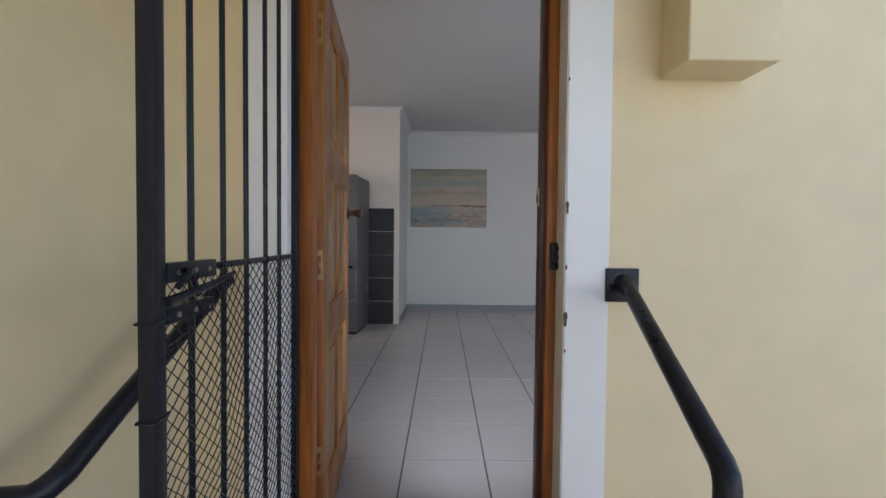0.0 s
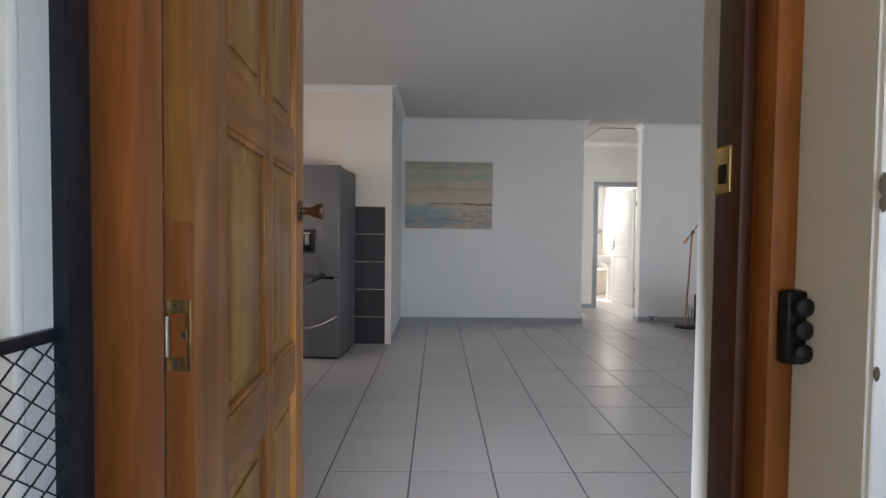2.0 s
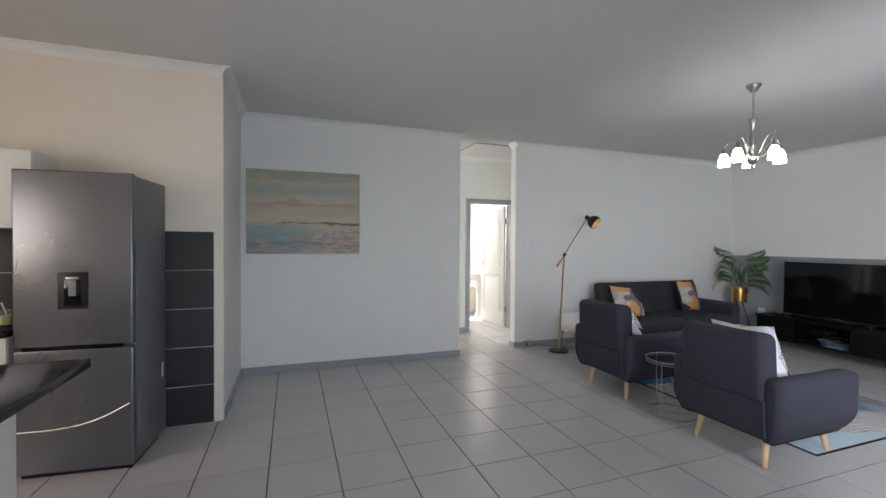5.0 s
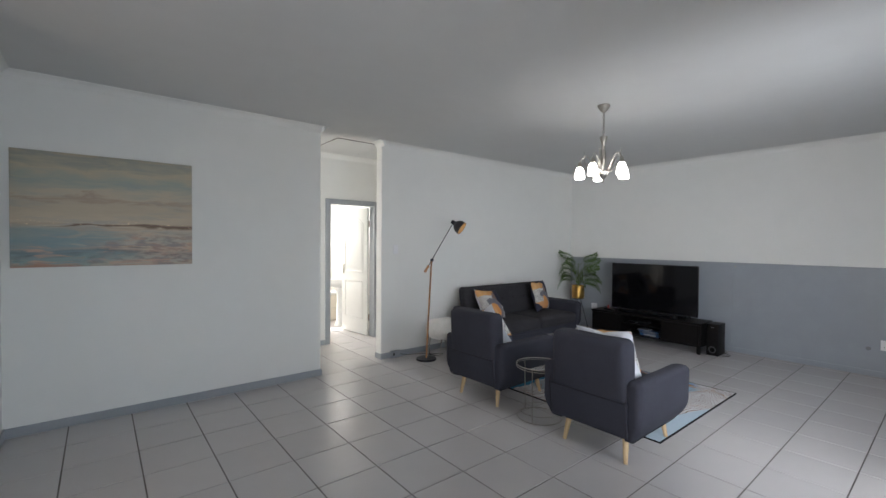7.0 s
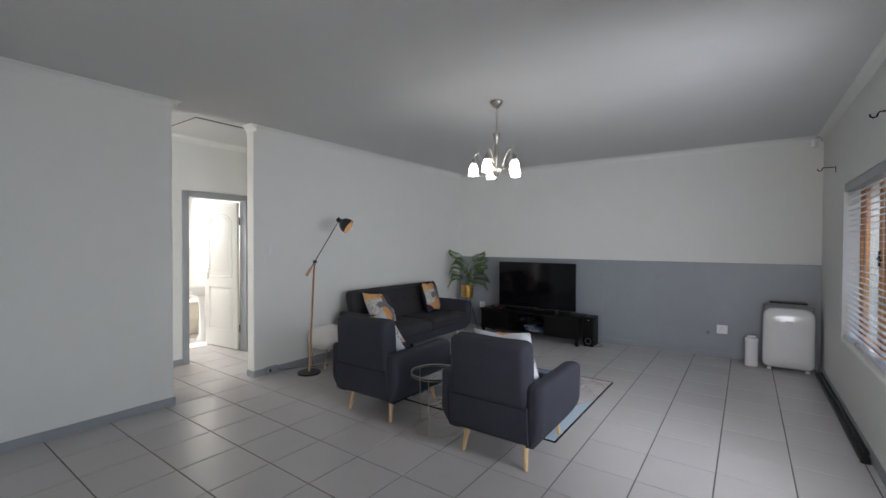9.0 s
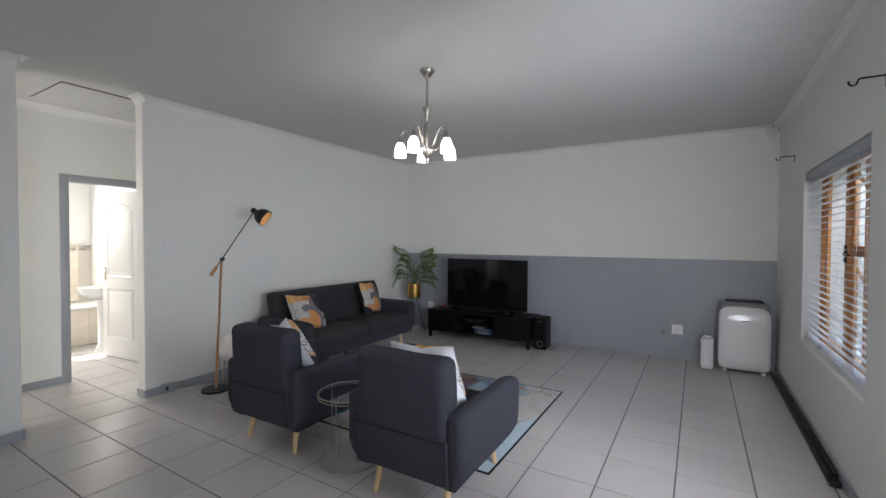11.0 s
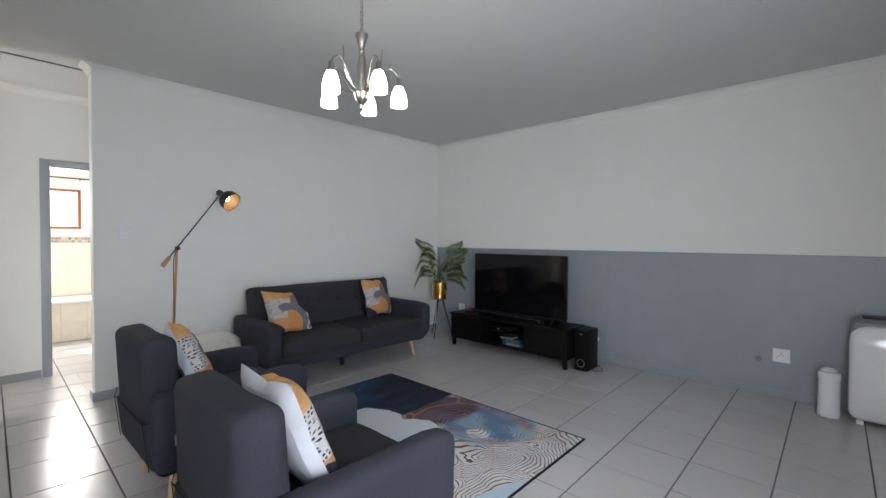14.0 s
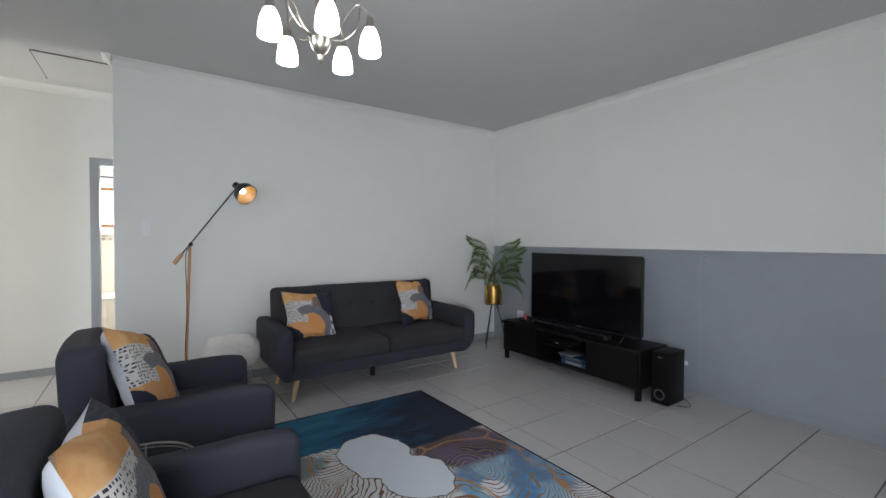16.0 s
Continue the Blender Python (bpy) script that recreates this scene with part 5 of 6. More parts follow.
part("body", B(-0.05, 0.05, -0.07, 0.05, 0, 0.028, 0.008), BLACKPLASTIC, rm)
part("red_knob", lathe(bmesh.new(), [(0.012, 0.026), (0.016, 0.04), (0.010, 0.075), (0.004, 0.08)], 12), RED, rm)
ct = thing("remote_cable", "black cable trailing over the unit", "cable")
part("cord", tube(bmesh.new(), curve_pts([(6.60, 5.83, 0.436), (6.58, 5.76, 0.434), (6.64, 5.70, 0.436), (6.70, 5.80, 0.436), (6.85, 5.9, 0.434)]), 0.003, 6), BLACKPLASTIC, ct)


PORTGREY = surface("port_ring_grey", (0.07, 0.07, 0.075), 0.35)


def speaker():
    s = thing("subwoofer", "tall black subwoofer box with a round port", "speaker", pose(6.71, 4.345, 0))
    part("cabinet", B(-0.13, 0.13, -0.07, 0.07, 0.008, 0.43, 0.004), BLACKWOOD, s)
    m = pose(-0.13, 0, 0.085, 0, -90, 0)
    part("port_ring", lathe(bmesh.new(), [(0.030, -0.002), (0.042, 0.001), (0.046, 0.004), (0.044, 0.006), (0.032, 0.003)], 24, m, False), PORTGREY, s, "pale ring round the port")
    part("port", lathe(bmesh.new(), [(0.031, 0.0005), (0.028, 0.0015), (0.01, 0.001)], 20, m), SCREEN, s)
    part("maker_plate", B(-0.132, -0.130, -0.018, 0.018, 0.385, 0.391), GREYCASE, s)
    for x in (-0.10, 0.10):
        for y in (-0.05, 0.05):
            part("foot", lathe(bmesh.new(), [(0.010, 0), (0.010, 0.009)], 10, pose(x, y, 0)), BLACKPLASTIC, s)
    part("power_cord", tube(bmesh.new(), curve_pts([(0.13, -0.03, 0.05), (0.16, -0.06, 0.01), (0.05, -0.16, 0.005), (-0.02, -0.14, 0.005), (-0.04, -0.09, 0.005)]), 0.003, 6), BLACKPLASTIC, s)


speaker()


def plant():
    p = thing("potted_palm", "artificial palm in a gold pot on a black tripod stand", "plant", pose(6.70, 6.50, 0))
    st = part("plant_stand", tube(bmesh.new(), [(0.105 * math.cos(a * math.tau / 24), 0.105 * math.sin(a * math.tau / 24), 0.545) for a in range(25)], 0.004, 6), BLACKMETAL, p, "thin black tripod stand")
    for a in (200, 320, 80):
        a = radians(a)
        part("stand_leg", tube(bmesh.new(), [(0.04 * math.cos(a), 0.04 * math.sin(a), 0.545), (0.185 * math.cos(a), 0.185 * math.sin(a), 0)], 0.0055, 8), BLACKMETAL, st)
    part("pot", lathe(bmesh.new(), [(0.090, 0.545), (0.102, 0.552), (0.106, 0.60), (0.106, 0.772), (0.101, 0.774), (0.099, 0.745), (0.02, 0.742)], 36), GOLD, p, "brushed gold cylinder pot")
    part("soil", lathe(bmesh.new(), [(0.098, 0.735), (0.09, 0.748), (0.03, 0.755)], 20), GROUT, p)
    rnd = random.Random(11)
    part("trunk", tube(bmesh.new(), [(0, 0, 0.74), (0.008, 0, 0.90), (-0.004, 0.006, 1.08), (0.0, 0.0, 1.16)], [0.012, 0.009, 0.006, 0.003], 8), STALK, p)
    fronds = [(138, .33, 1.38, 1.42), (160, .25, 1.27, 1.24), (140, .33, 1.16, .98), (133, .35, .93, .72), (-45, .31, 1.34, 1.38), (-42, .38, 1.24, 1.27), (-52, .34, 1.13, 1.12), (-40, .31, 1.04, 1.0),
              (-48, .38, .95, .84), (-58, .36, .84, .68), (-110, .30, 1.16, 1.08), (-140, .28, 1.02, .90), (190, .28, 1.12, 1.04), (205, .30, .94, .80), (240, .32, .90, .76), (80, .26, 1.20, 1.20), (30, .24, 1.02, .96), (110, .30, 1.0, .92)]
    for az, reach, zt, ze in fronds:
        a = radians(az + rnd.uniform(-8, 8))
        zt, ze = 0.80 + (zt - 0.80) * 0.90, 0.80 + (ze - 0.80) * 0.90
        base = max(0.80, min(1.12, zt - 0.20)) + rnd.uniform(-0.02, 0.02)
        d = Vector((math.cos(a), math.sin(a), 0))
        if d.x > 0.3:
            reach = min(reach, 0.34 / d.x)
        if d.y > 0.3:
            reach = min(reach, 0.38 / d.y)
        spine = curve_pts([Vector((0, 0, base)), d * reach * 0.35 + Vector((0, 0, (base + zt) / 2 + 0.03)), d * reach * 0.75 + Vector((0, 0, zt - 0.02)), d * reach + Vector((0, 0, ze))], 17)
        f = part("frond", tube(bmesh.new(), spine, 0.0028, 5), STALK, p)
        tw = radians(rnd.choice((-1, 1)) * rnd.uniform(40, 65))
        side = Vector((-d.y, d.x, 0)) * math.cos(tw) + Vector((0, 0, math.sin(tw)))
        bm = bmesh.new()
        n = len(spine)
        for i in range(13, n, 2):
            t = (i - 13) / (n - 14)
            L = (0.078 + 0.042 * math.sin(math.pi * min(1, t * 1.1))) * (1 - 0.35 * t)
            fw = (spine[min(i, n - 1)] - spine[i - 1]).normalized()
            for s in (-1, 1):
                tip = spine[i] + (side * s * 0.92 + fw * 0.50 + Vector((0, 0, -0.12 + rnd.uniform(-.1, .1)))) * L
                mid = (spine[i] + tip) / 2 + Vector((0, 0, 0.008))
                w = fw * 0.0078
                v = [bm.verts.new(q) for q in (spine[i], mid + w, tip, mid - w, mid + Vector((0, 0, 0.003)))]
                bm.faces.new((v[0], v[1], v[4])), bm.faces.new((v[1], v[2], v[4])), bm.faces.new((v[2], v[3], v[4])), bm.faces.new((v[3], v[0], v[4]))
        part("leaf_blade", bm, LEAF, f, kind="stuff", smooth=False)


plant()

# ---- chandelier ----


def chandelier():
    c = thing("chandelier", "brushed nickel chandelier with five lit opal glass shades", "chandelier", pose(3.782, 4.347, 0))
    part("ceiling_cup", lathe(bmesh.new(), [(0.055, CZ), (0.056, CZ - 0.012), (0.045, CZ - 0.03), (0.022, CZ - 0.062), (0.008, CZ - 0.07)], 24), NICKEL, c)
    chain = part("chain", tube(bmesh.new(), [(0.004, 0, CZ - 0.07), (0.006, 0.003, 2.6), (0.004, 0, 2.51)], 0.0018, 5), NICKEL, c, "chain with thin flex")
    link = None
    for i in range(9):
        z = CZ - 0.085 - i * 0.0240
        if link is None:
            pts = [(0.0095 * math.cos(a * math.tau / 12), 0, 0.016 * math.sin(a * math.tau / 12)) for a in range(13)]
            link = mesh_of(tube(bmesh.new(), pts, 0.0024, 6), "chain_link", NICKEL)
        part("chain_link", link, NICKEL, chain, at=pose(0, 0, z, 0, 0, 90 * (i % 2)))
    part("column", lathe(bmesh.new(), [(0.006, 2.52), (0.034, 2.508), (0.036, 2.500), (0.022, 2.455), (0.013, 2.42), (0.019, 2.41), (0.013, 2.40), (0.020, 2.37), (0.024, 2.33), (0.021, 2.28), (0.012, 2.23), (0.010, 2.19), (0.018, 2.188)], 16), NICKEL, c)
    part("lower_bowl", lathe(bmesh.new(), [(0.018, 2.19), (0.044, 2.185), (0.043, 2.165), (0.030, 2.135), (0.012, 2.118), (0.010, 2.10), (0.013, 2.096), (0.003, 2.085)], 16), NICKEL, c)
    for k in range(5):
        a = radians(-102 + 72 * k)
        d = Vector((math.cos(a), math.sin(a), 0))
        arm = part("arm", tube(bmesh.new(), curve_pts([d * 0.02 + Vector((0, 0, 2.185)), d * 0.07 + Vector((0, 0, 2.215)), d * 0.11 + Vector((0, 0, 2.29)), d * 0.150 + Vector((0, 0, 2.335)), d * 0.190 + Vector((0, 0, 2.318)), d * 0.207 + Vector((0, 0, 2.285))], 6), 0.0040, 8), NICKEL, c)
        e = Matrix.Rotation(radians(14), 3, "Z") @ d
        part("scroll", tube(bmesh.new(), curve_pts([e * 0.03 + Vector((0, 0, 2.19)), e * 0.10 + Vector((0, 0, 2.20)), e * 0.155 + Vector((0, 0, 2.26)), e * 0.165 + Vector((0, 0, 2.33)), e * 0.172 + Vector((0, 0, 2.375))], 6), 0.0032, 6), NICKEL, arm)
        m = pose(d.x * 0.209, d.y * 0.209, 0.0)
        part("shade_cap", lathe(bmesh.new(), [(0.006, 2.292), (0.014, 2.286), (0.021, 2.245), (0.023, 2.238)], 16, m), NICKEL, arm)
        part("shade", lathe(bmesh.new(), [(0.018, 2.243), (0.026, 2.234), (0.038, 2.204), (0.045, 2.165), (0.046, 2.130), (0.044, 2.130), (0.042, 2.165), (0.035, 2.20), (0.02, 2.228)], 24, m), SHADE, arm, "glowing opal glass shade")


chandelier()

# ---- painting, sockets, small fixtures ----
pic = thing("painting", "wide abstract seascape canvas in muted blues and browns", "painting", pose(-0.384, WA - 0.040, 1.302))
part("canvas", B(0, 1.197, 0, 0.012, 0, 0.91, 0.004), CANVAS, pic)
EDGE = surface("painted_canvas_edge", (0.26, 0.21, 0.16), 0.7, grain=30, vary=0.25)
for a, b, c, d in [(0.001, 0.031, 0.031, 0.879), (1.166, 1.196, 0.031, 0.879), (0.001, 1.196, 0.001, 0.031), (0.001, 1.196, 0.879, 0.909)]:
    part("canvas_edge", B(a, b, 0.012, 0.039, c, d, 0.001), EDGE, pic, "brown-grey painted canvas edge")


def socket(name, label, at, w, h, holes):
    """A wall plate that faces -y."""
    s = thing(name, label, "switch" if name == "light_switch" else "socket", at)
    part("plate", B(-w / 2, w / 2, -0.009, 0, -h / 2, h / 2, 0.003), PLASTICWHITE, s)
    if name == "light_switch":
        part("rocker", B(-0.010, 0.010, -0.0125, -0.009, 0.0, 0.028, 0.002), PLASTICWHITE, s)
        part("rocker", B(-0.010, 0.010, -0.0115, -0.009, -0.034, -0.008, 0.002), PLASTICWHITE, s)
    else:
        for x, z in holes:
            part("pin_hole", lathe(bmesh.new(), [(0.0042, 0), (0.0042, 0.0012)], 8, pose(x, -0.009, z, 90, 0, 0)), BLACKPLASTIC, s)
        part("rocker", B(w / 2 - 0.036, w / 2 - 0.020, -0.0125, -0.009, 0.018, 0.040, 0.002), PLASTICWHITE, s)


pins = [(-0.012, 0.0), (0.012, 0.0), (0, 0.020), (-0.03, -0.02)]
socket("light_switch", "white wall switch plate", pose(3.165, WY, 1.42), 0.072, 0.115, [])
socket("wall_socket", "white double wall socket low on the grey wall", pose(TX - 0.003, 2.74, 0.37, 0, 0, -90), 0.122, 0.118, pins)
socket("wall_socket", "white wall socket behind the television unit", pose(TX - 0.003, 6.42, 0.38, 0, 0, -90), 0.11, 0.11, pins)
bx = thing("skirting_socket", "grey box socket on the skirting", "socket", pose(3.15, WY - 0.013, 0))
part("box", B(-0.07, 0.07, -0.028, 0, 0.0, 0.092, 0.004), TRIM, bx)
part("inlet", B(-0.040, -0.015, -0.031, -0.028, 0.03, 0.062, 0.002), BLACKPLASTIC, bx)
o = thing("cable_outlet", "small round cable outlet on the grey wall", "outlet", pose(TX - 0.003, 2.90, 0.315, 0, -90, 0))
part("cap", lathe(bmesh.new(), [(0.024, 0), (0.024, 0.004), (0.018, 0.007), (0.006, 0.007)], 16), PLASTICGREY, o)
o = thing("cable_outlet", "white cable outlet beside the subwoofer", "outlet", pose(TX - 0.003, 4.385, 0.25, 0, -90, 0))
part("cap", lathe(bmesh.new(), [(0.022, 0), (0.022, 0.004), (0.017, 0.008), (0.006, 0.006)], 16), PLASTICWHITE, o)
o = thing("wall_screw", "small metal anchor in the grey wall", "screw", pose(TX - 0.003, 4.24, 1.205, 0, -90, 0))
part("stud", lathe(bmesh.new(), [(0.008, 0), (0.010, 0.004), (0.005, 0.02), (0.009, 0.026), (0.004, 0.03)], 10), NICKEL, o)


def rod_hook(x):
    h = thing("curtain_rod_bracket", "black steel curtain rod bracket on the wall", "bracket", pose(x, YE, 2.30), "curtain rod brackets")
    part("arm", tube(bmesh.new(), [(0, 0.002, 0.0), (0, 0.10, 0.0), (0, 0.105, -0.006), (0, 0.112, -0.028), (0, 0.128, -0.032), (0, 0.140, -0.022), (0, 0.142, -0.008)], 0.005, 6), BLACKMETAL, h)
    part("wall_plate", B(-0.010, 0.010, 0, 0.005, -0.055, 0.012, 0.002), BLACKMETAL, h)


rod_hook(6.22), rod_hook(3.92)
al = thing("alarm_sensor", "small cream motion sensor up in the corner", "alarm sensor", pose(7.02, 1.85, 2.66, 0, 0, -45))
part("body", puffy(0.07, 0.05, 0.10, 0.015, 0.004, 5), PLASTICWHITE, al)
part("cable", tube(bmesh.new(), curve_pts([(0.02, 0.0, 0.10), (0.05, 0.0, 0.125), (0.075, -0.02, 0.10), (0.08, -0.03, 0.06)]), 0.003, 5), BRONZE, al)
st = thing("floor_strip", "long black folded strip lying along the skirting", "strip")
part("strip", B(4.40, 6.78, 1.775, 1.83, 0, 0.035, 0.008), BLACKPLASTIC, st)
part("upper_fold", B(4.48, 6.76, 1.771, 1.80, 0.035, 0.058, 0.006), BLACKPLASTIC, st)


def aircon():
    a = thing("portable_air_conditioner", "white portable air conditioner with a glossy rounded front", "air conditioner", pose(6.885, 2.072, 0) @ Matrix.Scale(1.045, 4))
    part("rear_body", B(-0.06, 0.155, -0.225, 0.225, 0.022, 0.74, 0.03, 4), PLASTICGREY, a, "grey rear body")
    out = rounded([(-0.235, 0.024), (0.235, 0.024), (0.235, 0.715), (-0.235, 0.715)], [0.08, 0.08, 0.12, 0.12], 8)
    rings = []
    for k, (dx, s) in enumerate([(0.05, 0.985), (0.0, 1.0), (-0.05, 0.995), (-0.085, 0.96), (-0.105, 0.88), (-0.118, 0.7), (-0.124, 0.4)]):
        rings.append([Vector((dx, y * s, 0.38 + (z - 0.38) * s)) for y, z in out])
    part("front_shell", ring_mesh(bmesh.new(), rings), PLASTICWHITE, a)
    part("top_vent", B(-0.03, 0.12, -0.18, 0.18, 0.74, 0.755, 0.006), PLASTICGREY, a)
    part("vent_louvre", B(-0.01, 0.10, -0.17, 0.17, 0.755, 0.775, 0.006), BLACKPLASTIC, a)
    part("maker_plate", B(-0.1255, -0.118, -0.03, 0.03, 0.566, 0.573), GREYCASE, a)
    for y in (-0.17, 0.17):
        part("caster", B(-0.08, -0.04, y - 0.02, y + 0.02, 0, 0.030, 0.006), PLASTICWHITE, a)
        part("caster", B(0.08, 0.12, y - 0.02, y + 0.02, 0, 0.030, 0.006), PLASTICWHITE, a)
    part("exhaust_hose", tube(bmesh.new(), curve_pts([(0.10, -0.14, 0.58), (0.13, -0.19, 0.45), (0.13, -0.20, 0.25), (0.11, -0.19, 0.07)], 8), [0.040 + 0.004 * (i % 2) for i in range(25)], 14), BLACKPLASTIC, a, "black ribbed hose")


aircon()
cy = thing("white_canister", "white ribbed plastic canister standing on the floor", "canister", pose(6.865, 2.425, 0))
part("body", lathe(bmesh.new(), [(0.066, 0), (0.070, 0.006), (0.070, 0.05), (0.067, 0.056), (0.067, 0.29), (0.071, 0.297), (0.071, 0.33), (0.064, 0.345), (0.040, 0.35)], 28), PLASTICWHITE, cy)
part("handle", tube(bmesh.new(), [(0.038 * math.cos(a * math.tau / 20), 0.038 * math.sin(a * math.tau / 20), 0.362) for a in range(21)], 0.011, 8), PLASTICWHITE, cy)

# ---- kitchen ----


def fridge():
    f = thing("refrigerator", "tall brushed steel fridge-freezer with a water dispenser", "refrigerator", pose(0, 0, 0))
    x0, x1, y0 = -1.475, -0.86, 4.95
    part("carcass", B(x0 + 0.002, x1 - 0.004, y0 + 0.055, 5.50, 0.03, 1.845, 0.006), STEELSIDE, f, "dark grey side panels")
    part("upper_door", B(x0, x1, y0, y0 + 0.052, 0.795, 1.855, 0.010, 3), STEEL, f)
    part("lower_door", B(x0, x1, y0, y0 + 0.052, 0.03, 0.775, 0.010, 3), STEEL, f)
    part("handle_recess", B(x0 + 0.04, x1 - 0.06, y0 - 0.001, y0 + 0.03, 0.772, 0.800, 0.003), SCREEN, f, "dark handle groove")
    d = part("water_dispenser", B(-1.250, -1.095, y0 - 0.006, y0 + 0.002, 1.020, 1.245, 0.004), BLACKPLASTIC, f, "black water dispenser")
    part("dispenser_niche", B(-1.215, -1.130, y0 - 0.0075, y0 - 0.005, 1.04, 1.20, 0.002), SCREEN, d)
    part("dispenser_lever", B(-1.192, -1.153, y0 - 0.012, y0 - 0.006, 1.10, 1.195, 0.004), PLASTICGREY, d)
    part("dispenser_spout", B(-1.205, -1.140, y0 - 0.014, y0 - 0.006, 1.20, 1.215, 0.003), NICKEL, d)
    part("plinth", B(x0 + 0.02, x1 - 0.02, y0 + 0.03, 5.4, 0, 0.03), BLACKPLASTIC, f)
    part("dent_crease", tube(bmesh.new(), curve_pts([(-1.47, y0 - 0.0005, 0.29), (-1.25, y0 - 0.001, 0.295), (-1.05, y0 - 0.001, 0.335), (-0.88, y0 - 0.001, 0.42)]), 0.0045, 6), NICKEL, f, "pale crease across the door")
    part("side_label", B(x1 - 0.0045, x1 - 0.0025, 5.42, 5.45, 0.44, 0.54), PLASTICWHITE, f)
    f.matrix_basis = pose(-0.86, 4.95, 0, 0, 0, -5) @ pose(0.86, -4.95, 0)


fridge()


def kitchen():
    c = thing("wall_cabinet", "white wall cabinet with a slim steel handle", "cabinet", group="wall cabinets", at=pose(-1.99, 5.25, 1.51))
    part("body", B(0, 0.50, 0.018, 0.33, 0, 0.50, 0.001), WHITE, c)
    d = part("door", B(0.002, 0.498, 0, 0.017, 0.002, 0.498, 0.002), WHITE, c)
    part("handle", tube(bmesh.new(), [(0.06, 0, 0.05), (0.06, -0.028, 0.05), (0.06, -0.028, 0.17), (0.06, 0, 0.17)], 0.005, 6), NICKEL, d)
    copy_thing(c, pose(-2.50, 5.25, 1.51))
    b = thing("base_cabinet", "white base cabinet under a black worktop", "cabinet", group="base cabinets", at=pose(-2.04, 5.0, 0))
    part("body", B(0, 0.54, 0.018, 0.57, 0.10, 0.865), WHITE, b)
    part("plinth", B(0, 0.54, 0.06, 0.57, 0, 0.10), WHITE, b)
    d = part("door", B(0.002, 0.538, 0, 0.017, 0.10, 0.862, 0.002), WHITE, b)
    part("handle", tube(bmesh.new(), [(0.47, 0, 0.64), (0.47, -0.028, 0.64), (0.47, -0.028, 0.78), (0.47, 0, 0.78)], 0.005, 6), NICKEL, d)
    for k in (1, 2):
        copy_thing(b, pose(-2.04 - 0.545 * k, 5.0, 0))
    w = thing("worktop", "polished black granite worktop along the wall", "worktop")
    part("slab", B(-3.39, -1.485, 4.965, 5.565, 0.866, 0.90, 0.004), GRANITE, w)
    p = thing("peninsula_counter", "white panelled kitchen peninsula", "counter")
    part("end_panel", B(-1.62, -1.01, 2.62, 4.07, 0.0, 0.86, 0.002), WHITE, p)
    part("skirting", B(-1.612, -1.004, 2.63, 4.076, 0, 0.05, 0.002), WHITE, p)
    w = thing("worktop", "polished black granite peninsula worktop", "worktop")
    part("slab", B(-1.66, -0.785, 2.56, 4.16, 0.862, 0.902, 0.005), GRANITE, w)
    for k, (x, y) in enumerate([(-1.72, 5.25), (-1.60, 5.21)]):
        g = thing("drinking_glass", "glass of pale lemon drink with a straw", "glass", pose(x, y, 0.901), "drinking glasses")
        part("tumbler", lathe(bmesh.new(), [(0.030, 0.0), (0.034, 0.004), (0.040, 0.10), (0.037, 0.10), (0.031, 0.01), (0.01, 0.008)], 20), CLEAR, g)
        part("drink", lathe(bmesh.new(), [(0.029, 0.011), (0.035, 0.065), (0.02, 0.068)], 16), LEMON, g)
        part("straw", tube(bmesh.new(), [(0.02, 0, 0.012), (-0.03, 0.01, 0.145)], 0.0035, 6), PLASTICWHITE, g)
    t = thing("tray", "dark flat tray on the worktop", "tray", pose(-1.98, 5.2, 0.901))
    part("plate", B(-0.12, 0.12, -0.10, 0.10, 0, 0.012, 0.005), BLUECASE, t)


kitchen()


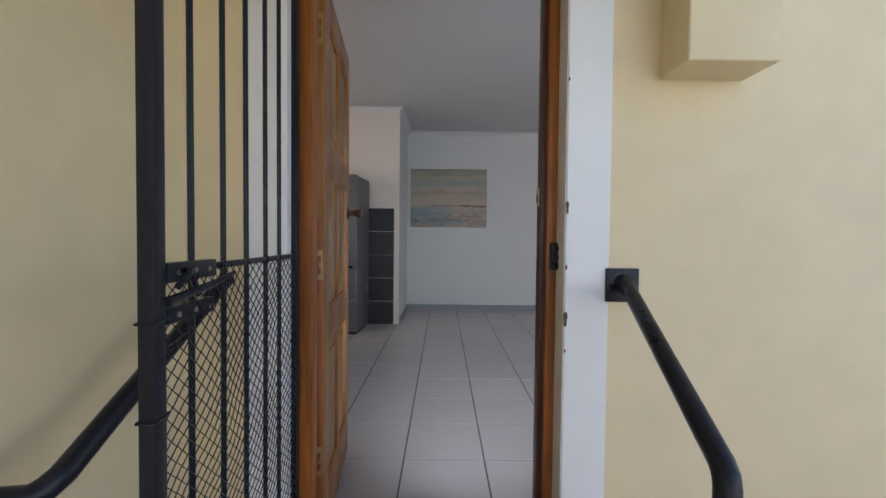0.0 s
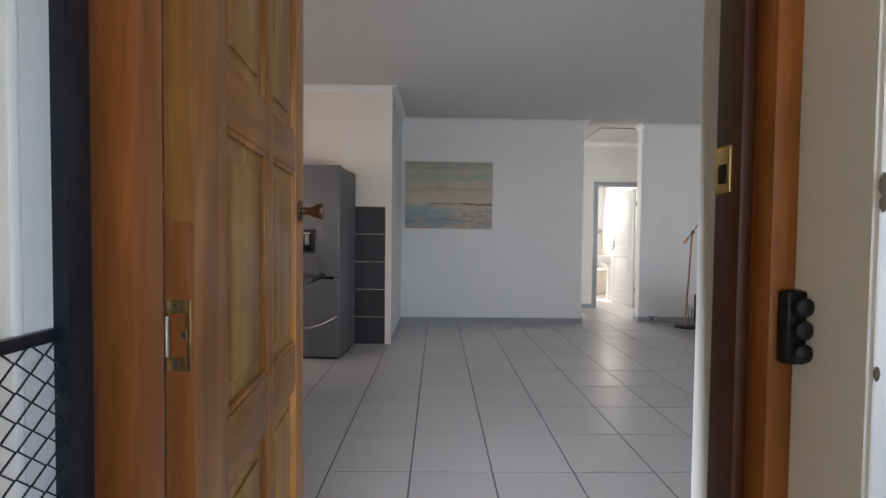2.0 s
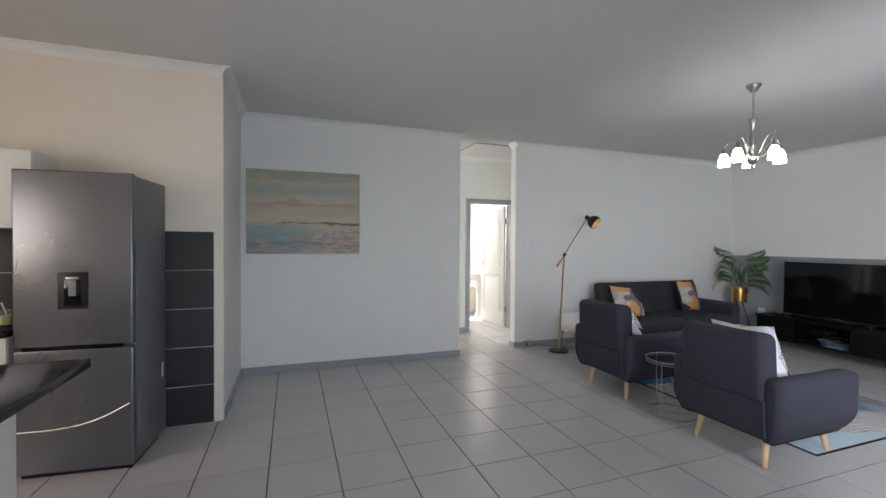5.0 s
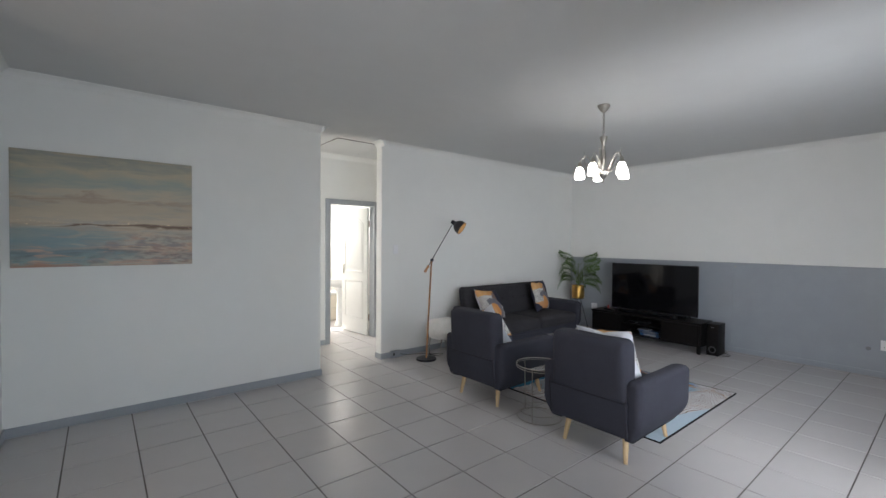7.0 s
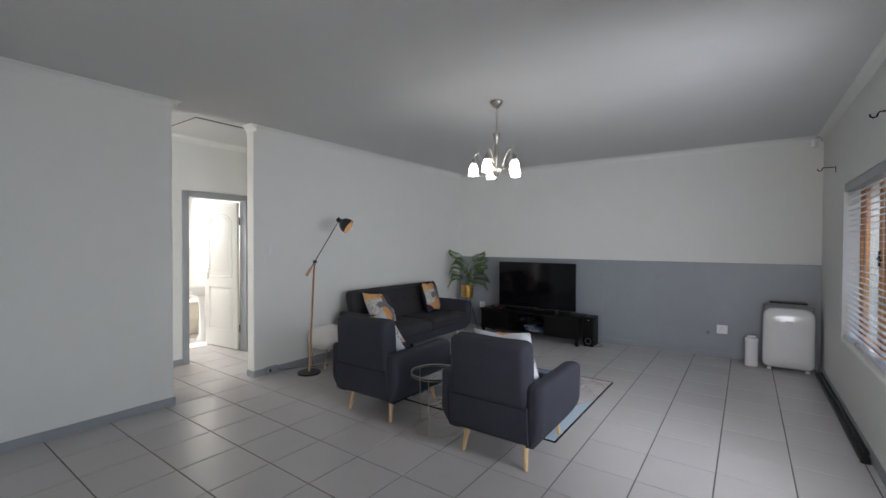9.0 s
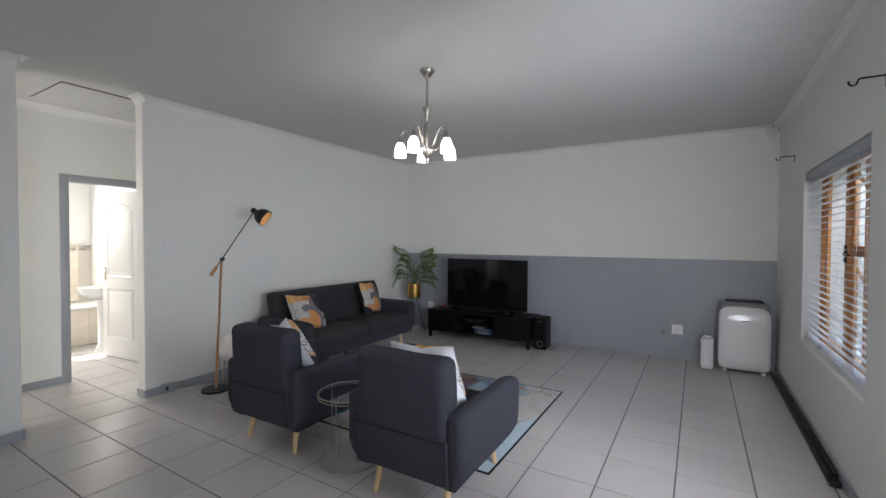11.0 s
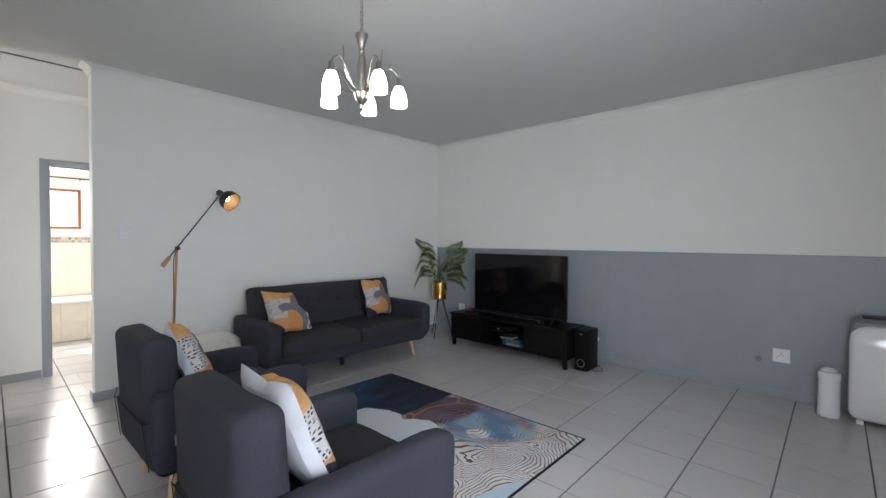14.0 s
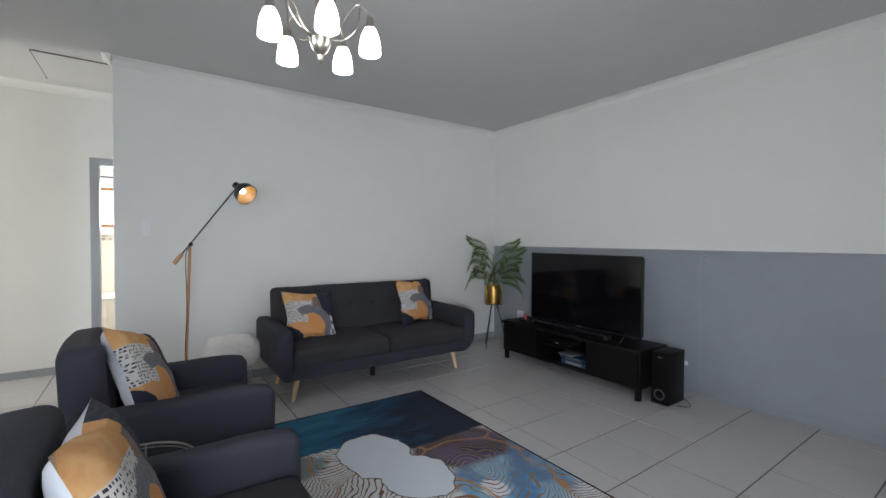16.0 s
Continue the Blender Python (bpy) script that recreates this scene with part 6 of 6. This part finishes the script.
def bathroom():
    t = thing("bathtub", "white built-in bathtub with a tiled front", "bathtub")
    part("tub_rim", B(1.635, 3.795, 9.80, 10.49, 0.50, 0.54, 0.012, 3), CERAMIC, t)
    part("tub_well", B(1.9, 3.5, 9.90, 10.40, 0.538, 0.545, 0.003), CERAMIC, t)
    part("tub_front", B(1.635, 3.795, 9.83, 10.49, 0, 0.50), GROUTPALE, t)
    tile = mesh_of(B(0, 0.265, 0, 0.006, 0, 0.240, 0.001, 1), "wall_tile", CREAMTILE)
    for i in range(8):
        for j in range(2):
            part("wall_tile", tile, CREAMTILE, t, at=pose(1.642 + 0.27 * i, 9.825, 0.006 + 0.246 * j))
    b = thing("wash_basin", "white ceramic pedestal wash basin with chrome tap", "wash basin", pose(3.52, 9.30, 0))
    m = Matrix.Diagonal((1.12, 0.92, 1, 1))
    part("bowl", lathe(bmesh.new(), [(0.08, 0.68), (0.16, 0.71), (0.225, 0.77), (0.25, 0.835), (0.252, 0.85), (0.235, 0.852), (0.20, 0.80), (0.10, 0.76), (0.03, 0.755)], 32, m), CERAMIC, b)
    part("pedestal", lathe(bmesh.new(), [(0.11, 0), (0.105, 0.03), (0.075, 0.10), (0.070, 0.45), (0.085, 0.66), (0.11, 0.70)], 24), CERAMIC, b)
    tap = part("tap", tube(bmesh.new(), curve_pts([(0.20, 0, 0.85), (0.20, 0, 0.93), (0.14, 0, 0.95), (0.09, 0, 0.91)]), 0.011, 8), CHROME, b, "chrome tap")
    part("tap_handle", tube(bmesh.new(), [(0.20, -0.07, 0.85), (0.20, -0.07, 0.90), (0.17, -0.10, 0.905)], 0.010, 8), CHROME, tap)
    part("tap_handle", tube(bmesh.new(), [(0.20, 0.07, 0.85), (0.20, 0.07, 0.90), (0.17, 0.10, 0.905)], 0.010, 8), CHROME, tap)
    r = thing("towel_rail", "chrome towel rail on the bathroom wall", "towel rail")
    part("bar", tube(bmesh.new(), [(3.38, 10.43, 1.42), (3.72, 10.43, 1.42)], 0.007, 8), CHROME, r)
    for x in (3.38, 3.72):
        part("mount", tube(bmesh.new(), [(x, 10.43, 1.42), (x, 10.50, 1.42)], 0.009, 8), CHROME, r)


GROUTPALE = surface("pale_grout", (0.62, 0.59, 0.54), 0.8)
bathroom()

# ---- tiles, last ----
P, X0, Y0, G = 0.414, -0.06, 2.22, 0.0042
floor = struct("floor", B(-3.4, TX, YI - 0.02, WY - 0.001, -0.12, -0.0035), GROUT)
bm = B(-0.56, 3.75, WY, BY, -0.12, -0.0035)
box(bm, 2.08, 2.95, WY - 0.001, WY + 0.13, -0.12, -0.0035)
box(bm, 2.74, 3.55, BY, BY + BT, -0.12, -0.0035)
box(bm, 1.63, 3.80, BY + BT, 10.5, -0.12, -0.0035)
floor_b = struct("floor_corridor", bm, GROUT)
rest = bmesh.new()
full = mesh_of(B(G, P - G, G, P - G, -0.012, 0, 0.0009, 1), "floor_tile", FLOORTILE)
rnd = random.Random(2)


def lay(x0, x1, y0, y1, parent, near):
    for i in range(math.floor((x0 - X0) / P), math.ceil((x1 - X0) / P)):
        for j in range(math.floor((y0 - Y0) / P), math.ceil((y1 - Y0) / P)):
            a, b, c, d = X0 + i * P, X0 + (i + 1) * P, Y0 + j * P, Y0 + (j + 1) * P
            whole = a >= x0 and b <= x1 and c >= y0 and d <= y1
            a2, b2, c2, d2 = max(a + G, x0), min(b - G, x1), max(c + G, y0), min(d - G, y1)
            if b2 - a2 < 0.01 or d2 - c2 < 0.01:
                continue
            if near(i, j) and whole:
                part("floor_tile", full, FLOORTILE, parent, at=pose(a, c, rnd.uniform(-0.0005, 0.0004), rnd.uniform(-.05, .05), rnd.uniform(-.05, .05)))
            elif near(i, j):
                part("floor_tile", B(a2, b2, c2, d2, -0.012, 0, 0.0009, 1), FLOORTILE, parent)
            else:
                box(rest, a2, b2, c2, d2, -0.012, 0)


lay(-3.4, TX - 0.003, YI, WY, floor, lambda i, j: i >= -2)
lay(-0.56, 2.08, WY + 0.13, BY, floor_b, lambda i, j: i >= 3)
lay(2.08, 2.95, WY, BY, floor_b, lambda i, j: True)
lay(2.95, 3.75, WY + 0.13, BY, floor_b, lambda i, j: True)
lay(2.782, 3.508, BY, BY + BT, floor_b, lambda i, j: True)
lay(1.63, 3.80, BY + BT, 9.82, floor_b, lambda i, j: i >= 5)
part("floor_tiles_far", rest, FLOORTILE, floor, kind="stuff")

# dark tiles at the end of the kitchen wall and behind the worktop; the cream tiles of the bathroom
splash = thing("kitchen_wall_tiles", "charcoal slate-look wall tiles with pale joints", "wall tiles", kind="structure")
part("tile_bed", B(-3.39, -0.502, 5.572, 5.58, 0.0, 1.508), GROUTPALE, splash)
dark = mesh_of(B(0, 0.3355, 0, 0.006, 0, 0.2965, 0.0015, 1), "wall_tile", DARKTILE)
for i in range(8):
    for j in range(5):
        if i == 0 or j >= 3:
            part("wall_tile", dark, DARKTILE, splash, at=pose(-0.506 - 0.3355 - i * 0.341, 5.566, 0.004 + j * 0.302))
bt = thing("bathroom_wall_tiles", "cream bathroom wall tiles under a mosaic border", "wall tiles", kind="structure")
part("tile_bed", B(1.63, 3.80, 10.492, 10.5, 0.54, 1.395), GROUTPALE, bt)
part("tile_bed", B(3.792, 3.80, BY + BT, 10.49, 0, 1.395), GROUTPALE, bt)
ct = mesh_of(B(0, 0.245, 0, 0.005, 0, 0.245, 0.001, 1), "cream_tile", CREAMTILE)
for i in range(8):
    for j in range(3):
        part("cream_tile", ct, CREAMTILE, bt, at=pose(1.64 + 0.25 * i, 10.486, 0.545 + 0.25 * j))
mt = mesh_of(B(0, 0.034, 0, 0.004, 0, 0.034, 0.001, 1), "mosaic_tile", MOSAIC)
for i in range(40):
    for j in range(2):
        part("mosaic_tile", mt, MOSAIC, bt, at=pose(2.35 + 0.036 * i, 10.487, 1.305 + 0.040 * j))
